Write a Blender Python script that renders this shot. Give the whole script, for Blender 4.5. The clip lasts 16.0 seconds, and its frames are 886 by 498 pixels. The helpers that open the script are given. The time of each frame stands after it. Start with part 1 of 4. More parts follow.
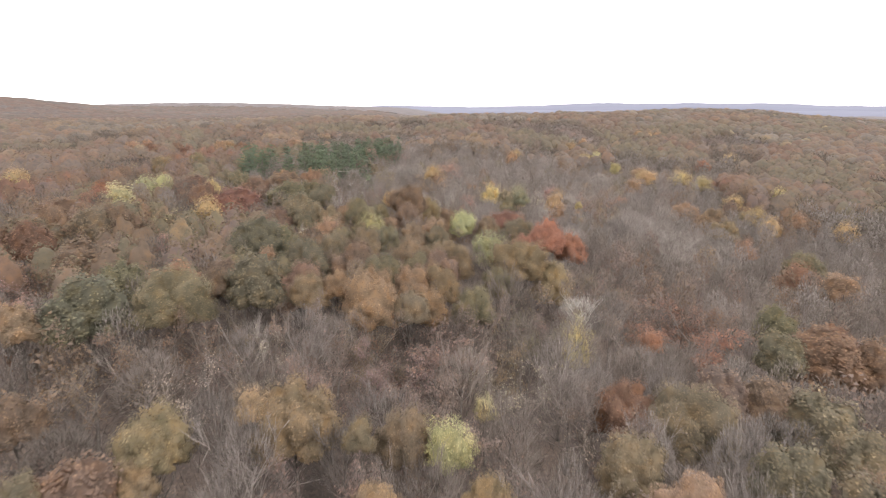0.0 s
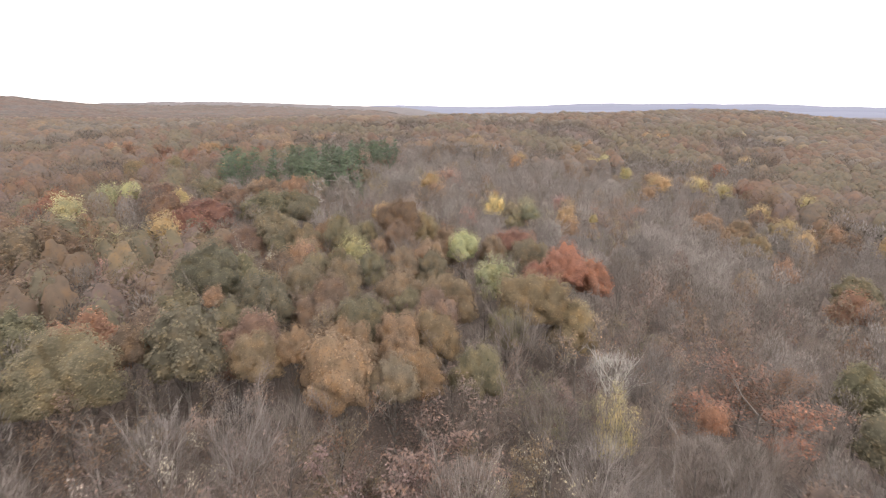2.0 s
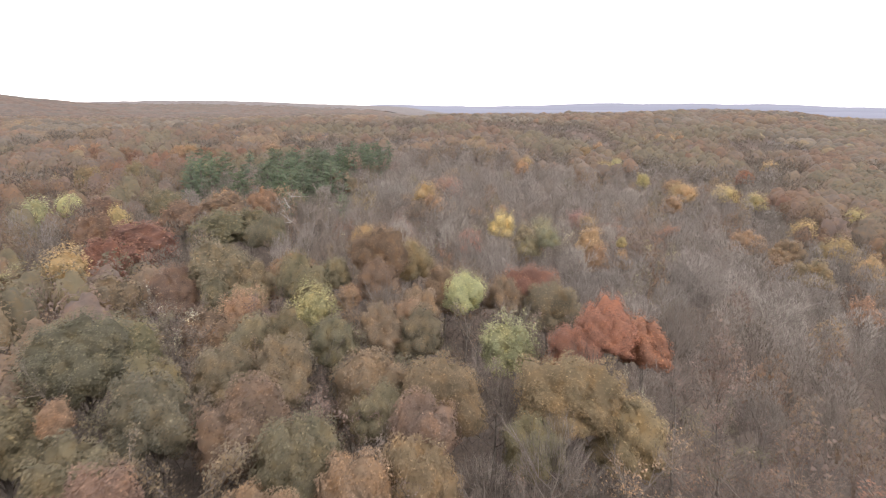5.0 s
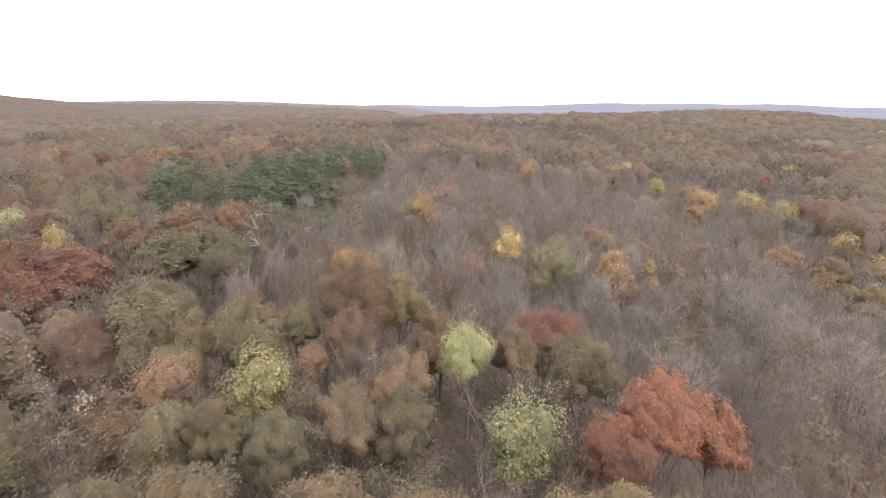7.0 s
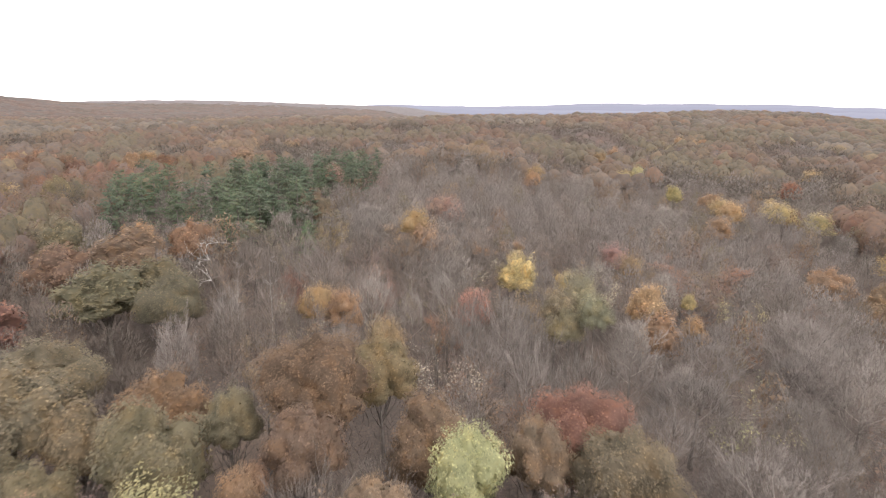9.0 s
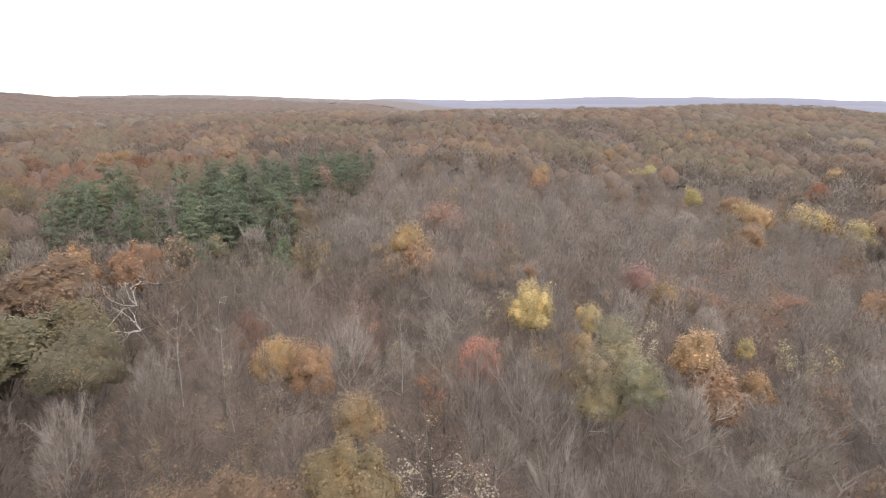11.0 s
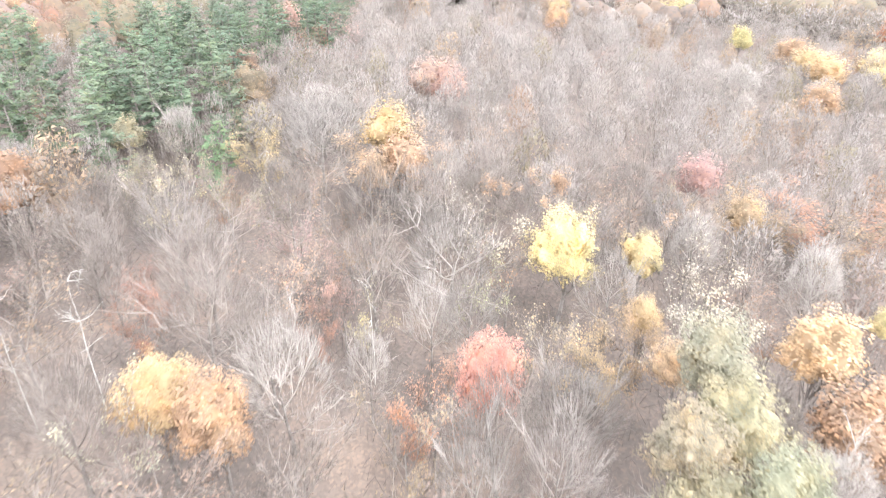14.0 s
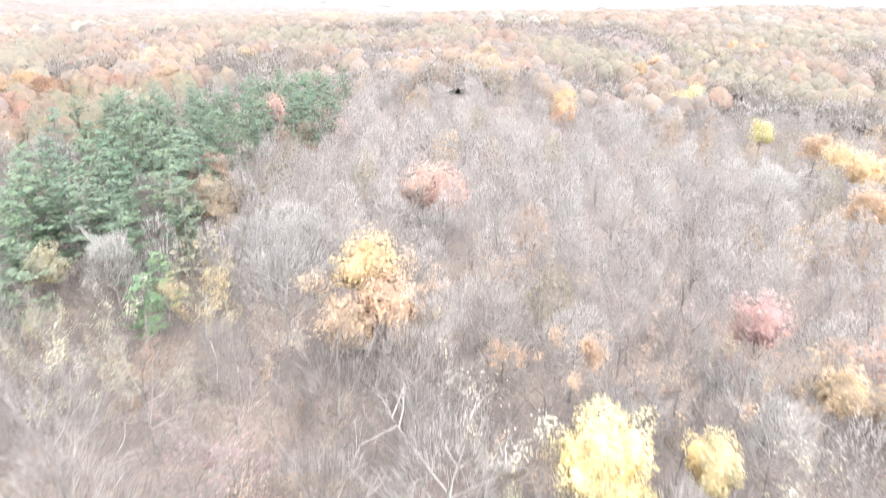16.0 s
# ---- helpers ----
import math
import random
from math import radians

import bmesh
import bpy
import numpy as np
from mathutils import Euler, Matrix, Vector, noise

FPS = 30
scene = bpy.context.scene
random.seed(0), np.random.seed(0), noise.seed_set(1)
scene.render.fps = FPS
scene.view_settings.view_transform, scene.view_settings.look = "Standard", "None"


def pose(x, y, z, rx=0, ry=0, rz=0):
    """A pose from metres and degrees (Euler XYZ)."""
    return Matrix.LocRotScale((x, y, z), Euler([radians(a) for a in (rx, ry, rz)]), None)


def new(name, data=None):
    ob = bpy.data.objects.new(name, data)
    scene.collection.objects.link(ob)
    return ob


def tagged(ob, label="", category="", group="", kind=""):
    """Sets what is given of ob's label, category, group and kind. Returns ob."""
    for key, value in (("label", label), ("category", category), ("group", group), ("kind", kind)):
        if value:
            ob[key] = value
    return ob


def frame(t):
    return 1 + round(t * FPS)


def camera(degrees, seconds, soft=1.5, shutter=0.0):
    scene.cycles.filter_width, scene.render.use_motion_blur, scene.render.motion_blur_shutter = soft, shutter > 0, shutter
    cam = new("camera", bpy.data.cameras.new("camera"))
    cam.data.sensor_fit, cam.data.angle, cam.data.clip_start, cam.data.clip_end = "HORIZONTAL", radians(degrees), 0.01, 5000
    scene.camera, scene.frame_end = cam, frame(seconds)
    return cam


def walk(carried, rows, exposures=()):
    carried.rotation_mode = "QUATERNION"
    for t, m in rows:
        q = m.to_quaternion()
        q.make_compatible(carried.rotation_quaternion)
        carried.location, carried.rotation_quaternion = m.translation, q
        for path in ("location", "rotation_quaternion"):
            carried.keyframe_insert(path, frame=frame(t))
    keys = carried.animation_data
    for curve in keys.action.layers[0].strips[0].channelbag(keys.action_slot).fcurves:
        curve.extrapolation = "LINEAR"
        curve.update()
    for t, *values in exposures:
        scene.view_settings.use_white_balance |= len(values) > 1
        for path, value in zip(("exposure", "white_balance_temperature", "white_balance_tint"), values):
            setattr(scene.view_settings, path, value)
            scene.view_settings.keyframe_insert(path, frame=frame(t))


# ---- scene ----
cam = camera(69.1, 16.0, soft=1.1, shutter=0.5)
METRES, EYE, TILT, LEAN, TURN = 240.0, 54.0, -13.0, 0.0, 0.0
ROWS = [
    (0.0, 0.0, 0.0, 0.0, -0.0, 0.0, 0.0),
    (0.5, 0.001, 0.0327, 0.0077, 0.0, 0.01, -0.04),
    (1.0, 0.0018, 0.0656, 0.0153, 0.01, 0.0, -0.08),
    (1.5, 0.0026, 0.0956, 0.0221, 0.01, -0.02, -0.14),
    (2.0, 0.0034, 0.128, 0.0292, 0.01, -0.02, -0.17),
    (2.5, 0.0041, 0.1604, 0.0363, -0.01, -0.02, -0.16),
    (3.0, 0.0048, 0.1883, 0.0424, -0.0, -0.03, -0.17),
    (3.5, 0.0059, 0.2211, 0.0495, 0.03, -0.04, -0.21),
    (4.0, 0.0066, 0.2489, 0.0557, 0.03, -0.06, -0.28),
    (6.5, 0.0102, 0.4018, 0.09, 0.01, -0.06, -0.3),
    (7.0, 0.011, 0.4322, 0.0972, 0.02, -0.07, -0.32),
    (7.5, 0.0118, 0.4626, 0.1043, 0.02, -0.06, -0.34),
    (8.0, 0.0127, 0.4929, 0.1116, 0.03, -0.07, -0.36),
    (8.5, 0.0136, 0.5262, 0.1196, 0.04, -0.07, -0.39),
    (9.0, 0.0144, 0.5568, 0.1269, 0.05, -0.07, -0.38),
    (10.6, 0.0165, 0.6519, 0.1507, 0.07, -0.08, -0.35),
    (11.0, 0.017, 0.6756, 0.1566, 0.08, -0.6, -0.25),
    (11.3, 0.0174, 0.6934, 0.1611, 0.09, -2.4, -0.08),
    (11.5, 0.0177, 0.7053, 0.1641, 0.09, -3.93, 0.03),
    (12.0, 0.0185, 0.735, 0.1707, 0.11, -7.42, 0.01),
    (12.5, 0.0194, 0.7674, 0.1786, 0.12, -10.67, -0.02),
    (13.0, 0.0199, 0.7971, 0.1856, 0.08, -13.17, -0.03),
    (13.5, 0.0203, 0.8247, 0.1923, 0.05, -15.02, -0.06),
    (14.0, 0.0213, 0.857, 0.2, 0.04, -15.52, -0.07),
    (14.5, 0.0223, 0.8868, 0.2066, 0.06, -15.47, -0.05),
    (15.0, 0.0232, 0.9164, 0.2133, 0.08, -15.48, -0.06),
    (15.5, 0.024, 0.9461, 0.2206, 0.11, -13.4, -0.15),
    (16.0, 0.0249, 0.9734, 0.2273, 0.18, -8.88, -0.3),
]
EXPOSURES = [
    (0.0, 1.22, 6430, 10), (9.0, 1.2, 6430, 10), (11.5, 1.13, 6450, 10), (12.0, 1.54, 6350, 9), (12.5, 2.55, 6050, 8), (13.0, 2.85, 5880, 6), (14.5, 2.9, 5780, 5.5), (16.0, 2.97, 5640, 4),
]
walk(cam, [(t, pose(0, 0, EYE, TILT, LEAN, TURN) @ pose(METRES * x, METRES * y, METRES * z, 90 + pitch, roll, yaw)) for t, x, y, z, yaw, pitch, roll in ROWS], EXPOSURES)

# ---- sky and light: a bright, even overcast ----
SUN_UP, SUN_TURN = 48.0, 150.0
world = bpy.data.worlds.new("overcast_sky")
scene.world = world
world.use_nodes = True
wn, wl = world.node_tree.nodes, world.node_tree.links
sky = wn.new("ShaderNodeTexSky")
sky.sky_type, sky.sun_disc = "NISHITA", False
sky.sun_elevation, sky.sun_rotation = radians(SUN_UP), radians(SUN_TURN)
sky.air_density, sky.dust_density = 1.0, 4.0
# an unbroken layer of white cloud covers most of the sky's own light
cloud = wn.new("ShaderNodeMix")
cloud.data_type = "RGBA"
cloud.inputs[0].default_value = 0.85
cloud.inputs[7].default_value = (8.0, 7.65, 7.45, 1)
lit = wn["Background"]
lit.inputs["Strength"].default_value = 0.15
wl.new(sky.outputs["Color"], cloud.inputs[6])
wl.new(cloud.outputs[2], lit.inputs["Color"])
sun = new("sun", bpy.data.lights.new("sun", "SUN"))
sun.data.energy, sun.data.angle, sun.data.color = 0.7, radians(25), (1.0, 0.97, 0.93)
sun.matrix_world = pose(0, 0, 200, 90 - SUN_UP, 0, 180 - SUN_TURN)


# ---- materials ----
def material(name, rough=0.8):
    m = bpy.data.materials.new(name)
    m.use_nodes = True
    b = m.node_tree.nodes["Principled BSDF"]
    b.inputs["Roughness"].default_value = rough
    b.inputs["Specular IOR Level"].default_value = 0.2
    return m, m.node_tree.nodes, m.node_tree.links, b


def ramp(nodes, stops):
    r = nodes.new("ShaderNodeValToRGB")
    els = r.color_ramp.elements
    while len(els) < len(stops):
        els.new(0.5)
    for e, (p, c) in zip(els, stops):
        e.position, e.color = p, (*c, 1)
    return r


def mixed(nodes, links, a, b, fac, blend="MIX"):
    """Mix two colours (sockets or triples) by a socket or a number."""
    n = nodes.new("ShaderNodeMix")
    n.data_type, n.blend_type = "RGBA", blend
    for sock, v in ((n.inputs[6], a), (n.inputs[7], b), (n.inputs[0], fac)):
        if isinstance(v, (int, float)):
            sock.default_value = v
        elif isinstance(v, tuple):
            sock.default_value = (*v, 1)
        else:
            links.new(v, sock)
    return n.outputs[2]


def leaf_material(name, source, jitter=0.32, through_leaf=0.4, glint=1.6):
    """Leaves: the tree's own colour, varied from leaf to leaf and from bough to bough, with light passing through."""
    m, n, l, b = material(name, 0.7)
    if source == "object":
        own = n.new("ShaderNodeObjectInfo").outputs["Color"]
    else:
        own = n.new("ShaderNodeAttribute")
        own.attribute_name = "tint"
        own = own.outputs["Color"]
    geo = n.new("ShaderNodeNewGeometry")
    # the last stop paints a glint into the colour of a few leaves
    leafy = ramp(n, [(0.0, (1 - jitter, 1 - jitter, 1 - jitter)), (0.55, (1, 1, 1)), (0.92, (1.08, 1.06, 1.0)), (0.96, (glint, glint * 0.975, glint * 0.91))])
    l.new(geo.outputs["Random Per Island"], leafy.inputs[0])
    patch = n.new("ShaderNodeTexNoise")
    patch.inputs["Scale"].default_value, patch.inputs["Detail"].default_value = 0.45, 2.0
    l.new(geo.outputs["Position"], patch.inputs["Vector"])
    bough = ramp(n, [(0.3, (0.8, 0.84, 0.86)), (0.5, (1, 1, 1)), (0.7, (1.18, 1.08, 0.94))])
    l.new(patch.outputs["Fac"], bough.inputs[0])
    c = mixed(n, l, own, leafy.outputs[0], 1.0, "MULTIPLY")
    c = mixed(n, l, c, bough.outputs[0], 1.0, "MULTIPLY")
    l.new(c, b.inputs["Base Color"])
    t = n.new("ShaderNodeBsdfTranslucent")
    l.new(c, t.inputs["Color"])
    mix = n.new("ShaderNodeMixShader")
    mix.inputs[0].default_value = through_leaf
    l.new(b.outputs[0], mix.inputs[1])
    l.new(t.outputs[0], mix.inputs[2])
    l.new(mix.outputs[0], n["Material Output"].inputs["Surface"])
    return m


def bark_material(name, dark, light, source=""):
    m, n, l, b = material(name, 0.9)
    geo = n.new("ShaderNodeNewGeometry")
    grain = n.new("ShaderNodeTexNoise")
    grain.inputs["Scale"].default_value, grain.inputs["Detail"].default_value = 1.3, 5.0
    l.new(geo.outputs["Position"], grain.inputs["Vector"])
    r = ramp(n, [(0.3, dark), (0.7, light)])
    l.new(grain.outputs["Fac"], r.inputs[0])
    c = r.outputs[0]
    if source:
        own = n.new("ShaderNodeObjectInfo") if source == "object" else n.new("ShaderNodeAttribute")
        if source != "object":
            own.attribute_name = "tint"
        c = mixed(n, l, c, own.outputs["Color"], 1.0, "MULTIPLY")
    isl = ramp(n, [(0.0, (0.93, 0.93, 0.93)), (0.85, (1.02, 1.02, 1.02)), (1.0, (1.12, 1.12, 1.12))])
    l.new(geo.outputs["Random Per Island"], isl.inputs[0])
    c = mixed(n, l, c, isl.outputs[0], 1.0, "MULTIPLY")
    l.new(c, b.inputs["Base Color"])
    bump = n.new("ShaderNodeBump")
    bump.inputs["Strength"].default_value = 0.4
    l.new(grain.outputs["Fac"], bump.inputs["Height"])
    l.new(bump.outputs[0], b.inputs["Normal"])
    if source:
        # a thin blade stands for a round twig, which takes light from both sides
        t = n.new("ShaderNodeBsdfTranslucent")
        l.new(c, t.inputs["Color"])
        mix = n.new("ShaderNodeMixShader")
        mix.inputs[0].default_value = 0.43
        l.new(b.outputs[0], mix.inputs[1])
        l.new(t.outputs[0], mix.inputs[2])
        l.new(mix.outputs[0], n["Material Output"].inputs["Surface"])
    return m


LEAF = leaf_material("autumn_leaves", "object")
LEAF_MASS = leaf_material("autumn_leaves_far", "tint", 0.12, 0.5, 1.12)
NEEDLE = leaf_material("pine_needles", "object", 0.13, 0.45, 1.05)
BARK = bark_material("bark", (0.10, 0.085, 0.075), (0.24, 0.21, 0.19))
TWIG = bark_material("twigs", (0.75, 0.75, 0.75), (1.0, 1.0, 1.0), "object")
TWIG_MASS = bark_material("twigs_far", (0.75, 0.75, 0.75), (1.0, 1.0, 1.0), "tint")
DEADWOOD = bark_material("bleached_wood", (0.33, 0.305, 0.275), (0.54, 0.51, 0.47))

# leaf litter: brown, tan and rust patches, flecked with single leaves
LITTER, _n, _l, _b = material("leaf_litter", 0.95)
_geo = _n.new("ShaderNodeNewGeometry")
_big = _n.new("ShaderNodeTexNoise")
_big.inputs["Scale"].default_value, _big.inputs["Detail"].default_value = 0.06, 6.0
_fine = _n.new("ShaderNodeTexVoronoi")
_fine.inputs["Scale"].default_value = 3.0
for _t in (_big, _fine):
    _l.new(_geo.outputs["Position"], _t.inputs["Vector"])
_r1 = ramp(_n, [(0.3, (0.074, 0.06, 0.052)), (0.5, (0.108, 0.086, 0.074)), (0.7, (0.145, 0.11, 0.089))])
_r2 = ramp(_n, [(0.0, (0.7, 0.7, 0.7)), (0.6, (1.0, 1.0, 1.0)), (1.0, (1.35, 1.25, 1.15))])
_l.new(_big.outputs["Fac"], _r1.inputs[0])
_l.new(_fine.outputs["Color"], _r2.inputs[0])
_l.new(mixed(_n, _l, _r1.outputs[0], _r2.outputs[0], 1.0, "MULTIPLY"), _b.inputs["Base Color"])
_bump = _n.new("ShaderNodeBump")
_bump.inputs["Strength"].default_value = 0.5
_l.new(_fine.outputs["Distance"], _bump.inputs["Height"])
_l.new(_bump.outputs[0], _b.inputs["Normal"])

# colours of leaves and twigs
TINTS = {
    "olive": (0.196, 0.166, 0.114), "green": (0.176, 0.161, 0.113), "ochre": (0.242, 0.183, 0.12), "russet": (0.215, 0.138, 0.098),
    "orange": (0.315, 0.215, 0.142), "tan": (0.32, 0.23, 0.155), "rust": (0.25, 0.142, 0.105), "red": (0.31, 0.162, 0.112), "coral": (0.375, 0.205, 0.152), "pink": (0.34, 0.225, 0.195),
    "yellow": (0.41, 0.332, 0.182), "amber": (0.395, 0.292, 0.168), "lime": (0.39, 0.36, 0.21), "pear": (0.30, 0.29, 0.17), "pale": (0.43, 0.385, 0.305), "white": (0.46, 0.425, 0.385),
    "mauve": (0.225, 0.165, 0.145), "brown": (0.215, 0.155, 0.115), "sage": (0.235, 0.212, 0.15), "pine": (0.132, 0.162, 0.11), "fir": (0.15, 0.192, 0.11),
    "grey": (0.285, 0.249, 0.226), "silver": (0.312, 0.275, 0.247), "dusk": (0.236, 0.2, 0.176), "umber": (0.187, 0.154, 0.132),
}


# ---- the land ----
def bump_at(x, y, cx, cy, sx, sy):
    return np.exp(-((x - cx) / sx) ** 2 - ((y - cy) / sy) ** 2)


def smooth(v):
    v = np.clip(v, 0, 1)
    return v * v * (3 - 2 * v)


def land(x, y):
    """Height of the ground: a low wooded plateau that falls into a valley on its east side, with hills beyond."""
    x, y = np.asarray(x, float), np.asarray(y, float)
    g = -16 * smooth((x - 15) / 120) * smooth((950 - y) / 350) * (1 - 0.32 * smooth((y - 320) / 120)) + 5.5 * smooth((15 - x) / 40) * (0.62 + 0.38 * smooth((245 - y) / 60)) * smooth((620 - y) / 120) * smooth((y - 45) / 60) * smooth((x + 160) / 60) + 5 * smooth((-x - 60) / 120)
    g = g + 19 * bump_at(x, y, 90, 930, 330, 230) + 20 * bump_at(x, y, 460, 1150, 210, 230)
    g = g + 44 * bump_at(x, y, -1160, 1500, 320, 380) + 24 * bump_at(x, y, -900, 2350, 620, 420)
    g = g - 32 * smooth((y - 1150) / 600) * smooth((x + 250) / 400)
    g = g + 1.2 * np.sin(x / 23 + 0.7) * np.cos(y / 31) + 3.0 * np.sin(x / 160 + 2) * np.sin(y / 210 + 1) * smooth((y - 300) / 300)
    return g


def mesh_from(name, verts, faces, mat, smooth_shade=False):
    me = bpy.data.meshes.new(name)
    me.from_pydata(np.asarray(verts).tolist(), [], faces if isinstance(faces, list) else faces.tolist())
    me.materials.append(mat)
    if smooth_shade:
        me.shade_smooth()
    return me


def sheet(name, xs, ys, height, mat, label, kind="structure", keep=None):
    """A sheet over a grid of x and y, at height(x, y)."""
    gx, gy = np.meshgrid(xs, ys)
    v = np.stack([gx.ravel(), gy.ravel(), height(gx, gy).ravel()], 1)
    w, i = len(xs), np.arange(len(xs) * len(ys)).reshape(len(ys), len(xs))
    f = np.stack([i[:-1, :-1], i[:-1, 1:], i[1:, 1:], i[1:, :-1]], -1).reshape(-1, 4)
    if keep is not None:
        c = v[f].mean(1)
        f = f[keep(c[:, 0], c[:, 1])]
    return tagged(new(name, mesh_from(name, v, f, mat, True)), label, name.replace("_", " "), kind=kind)


near_line = np.arange(-300, 901, 10.0)
xs = np.concatenate([-np.geomspace(4900, 330, 30), np.arange(-300, 301, 10.0), np.geomspace(330, 4900, 30)])
ys = np.concatenate([[-2500, -1500, -900, -600, -400], near_line, np.geomspace(940, 4950, 45)])
sheet("ground", xs, ys, land, LITTER, "brown forest floor of fallen leaves under the trees")


# ---- how trees are built; every model is 10 m wide and 20 m high and is then scaled ----
def unit(v):
    return v / np.maximum(np.linalg.norm(v, axis=-1, keepdims=True), 1e-9)


def tube(path, radii, sides=3):
    """A tapered tube along a path: vertices and quads."""
    path, n = np.asarray(path, float), len(path)
    way = unit(np.gradient(path, axis=0))
    a = unit(np.cross(way, np.array([0.31, 0.93, 0.17])))
    b = np.cross(way, a)
    turn = np.arange(sides) * 2 * np.pi / sides
    ring = np.cos(turn)[None, :, None] * a[:, None] + np.sin(turn)[None, :, None] * b[:, None]
    v = (path[:, None] + ring * np.asarray(radii, float)[:, None, None]).reshape(-1, 3)
    f = [(i * sides + j, i * sides + (j + 1) % sides, (i + 1) * sides + (j + 1) % sides, (i + 1) * sides + j) for i in range(n - 1) for j in range(sides)]
    return v, f


class Heap:
    """Collects vertices and faces of many pieces into one mesh."""

    def __init__(self):
        self.v, self.f, self.n, self.heart = [], [], 0, []

    def add(self, v, f, heart=None):
        """heart: for each vertex the middle of the bough that it belongs to."""
        self.v.append(v)
        self.heart.append(heart)
        self.f += [tuple(int(i) + self.n for i in q) for q in f]
        self.n += len(v)

    def mesh(self, name, mat, smooth_shade=False):
        return mesh_from(name, np.concatenate(self.v), self.f, mat, smooth_shade)

    def rounded(self, name, mat, centre, share):
        """A mesh of loose sprays that takes the light as one rounded mass."""
        v = np.concatenate(self.v)
        first = np.array([q[:3] for q in self.f])
        face = unit(np.cross(v[first[:, 1]] - v[first[:, 0]], v[first[:, 2]] - v[first[:, 0]]))
        out = unit(v[first].mean(1) - np.asarray(centre) + np.array([0, 0, 1e-3]))
        turned = (face * out).sum(1) < 0
        faces = [q[::-1] if t else q for q, t in zip(self.f, turned)]
        normals = np.zeros_like(v)
        face[turned] *= -1
        for k in range(3):
            np.add.at(normals, first[:, k], face)
        for q, n in zip(self.f, face):
            if len(q) > 3:
                normals[q[3]] += n
        me = mesh_from(name, v, faces, mat, True)
        away = unit(v - np.asarray(centre))
        if self.heart[0] is not None:
            away = unit(0.45 * away + 0.55 * unit(v - np.concatenate(self.heart)))
        me.normals_split_custom_set_from_vertices(unit(share * away + (1 - share) * unit(normals)).tolist())
        return me


def leaf_cards(rng, at, out, size, stretch=1.4):
    """One small bent leaf spray at each place, roughly facing outwards: vertices and quads."""
    n = len(at)
    normal = unit(out + rng.normal(0, 0.32, (n, 3)))
    a = unit(np.cross(normal, rng.normal(0, 1, (n, 3))))
    b = np.cross(normal, a)
    s = size * rng.uniform(0.6, 1.35, (n, 1))
    fold = normal * s * rng.uniform(-0.25, 0.25, (n, 1))
    v = np.stack([at - a * s * stretch / 2, at - b * s / 2 + fold, at + a * s * stretch / 2, at + b * s / 2 + fold], 1).reshape(-1, 3)
    return v, np.arange(4 * n).reshape(n, 4)


def leaf_flecks(rng, at, out, size):
    """Single leaves or small sprays, each one triangle, roughly facing outwards."""
    n = len(at)
    normal = unit(out + rng.normal(0, 0.4, (n, 3)))
    a = unit(np.cross(normal, rng.normal(0, 1, (n, 3))))
    b = np.cross(normal, a)
    s = size * rng.uniform(0.6, 1.4, (n, 1))
    v = np.stack([at - a * s * 0.55 - b * s * 0.3, at + a * s * 0.55 - b * s * 0.3, at + b * s * 0.8], 1).reshape(-1, 3)
    return v, np.arange(3 * n).reshape(n, 3)


def ribbon(rng, path, widths):
    """A thin branch as a tapering ribbon."""
    path = np.asarray(path, float)
    side = unit(np.cross(path[-1] - path[0], rng.normal(0, 1, 3)))
    w = np.asarray(widths)[:, None] * side
    v = np.stack([path - w, path + w], 1).reshape(-1, 3)
    return v, [(2 * i, 2 * i + 1, 2 * i + 3, 2 * i + 2) for i in range(len(path) - 1)]


def twig_blades(rng, at, way, length, width):
    """Fine twigs, each a thin tapered blade."""
    n = len(at)
    side = unit(np.cross(way, rng.normal(0, 1, (n, 3))))
    ln = length * rng.uniform(0.5, 1.3, (n, 1))
    v = np.stack([at - side * width / 2, at + side * width / 2, at + unit(way) * ln], 1).reshape(-1, 3)
    return v, np.arange(3 * n).reshape(n, 3)


def wood(rng, ends, height, fork, radius, sides=5, bend=0.25):
    """A trunk that divides into limbs reaching towards the ends."""
    trunk = Heap()
    lean = rng.normal(0, 0.25, 2)
    zs = np.array([0, 0.15, 0.45, 0.75, 1.0]) * height
    stem = np.stack([lean[0] * np.sin(zs / height * 2), lean[1] * np.sin(zs / height * 2.5), zs], 1)
    trunk.add(*tube(stem, radius * np.array([1.35, 1.0, 0.8, 0.5, 0.12]), sides))
    for e in ends:
        z0 = min(rng.uniform(fork, 0.75) * height, e[2] - 0.8)
        k = np.interp(z0, zs, np.arange(5))
        p0 = stem[int(k)] + (stem[min(4, int(k) + 1)] - stem[int(k)]) * (k - int(k))
        mid = p0 + (e - p0) * 0.5 + np.array([0, 0, -bend * np.linalg.norm(e - p0) * 0.3]) + rng.normal(0, 0.25, 3)
        trunk.add(*tube([p0, mid, e], radius * np.array([0.42, 0.26, 0.06]), 3))
    return trunk


def sphere(fineness):
    """Directions and triangles of an even sphere."""
    bm = bmesh.new()
    bmesh.ops.create_icosphere(bm, subdivisions=fineness, radius=1.0)
    v = np.array([q.co[:] for q in bm.verts])
    f = np.array([[q.index for q in t.verts] for t in bm.faces])
    bm.free()
    return v, f


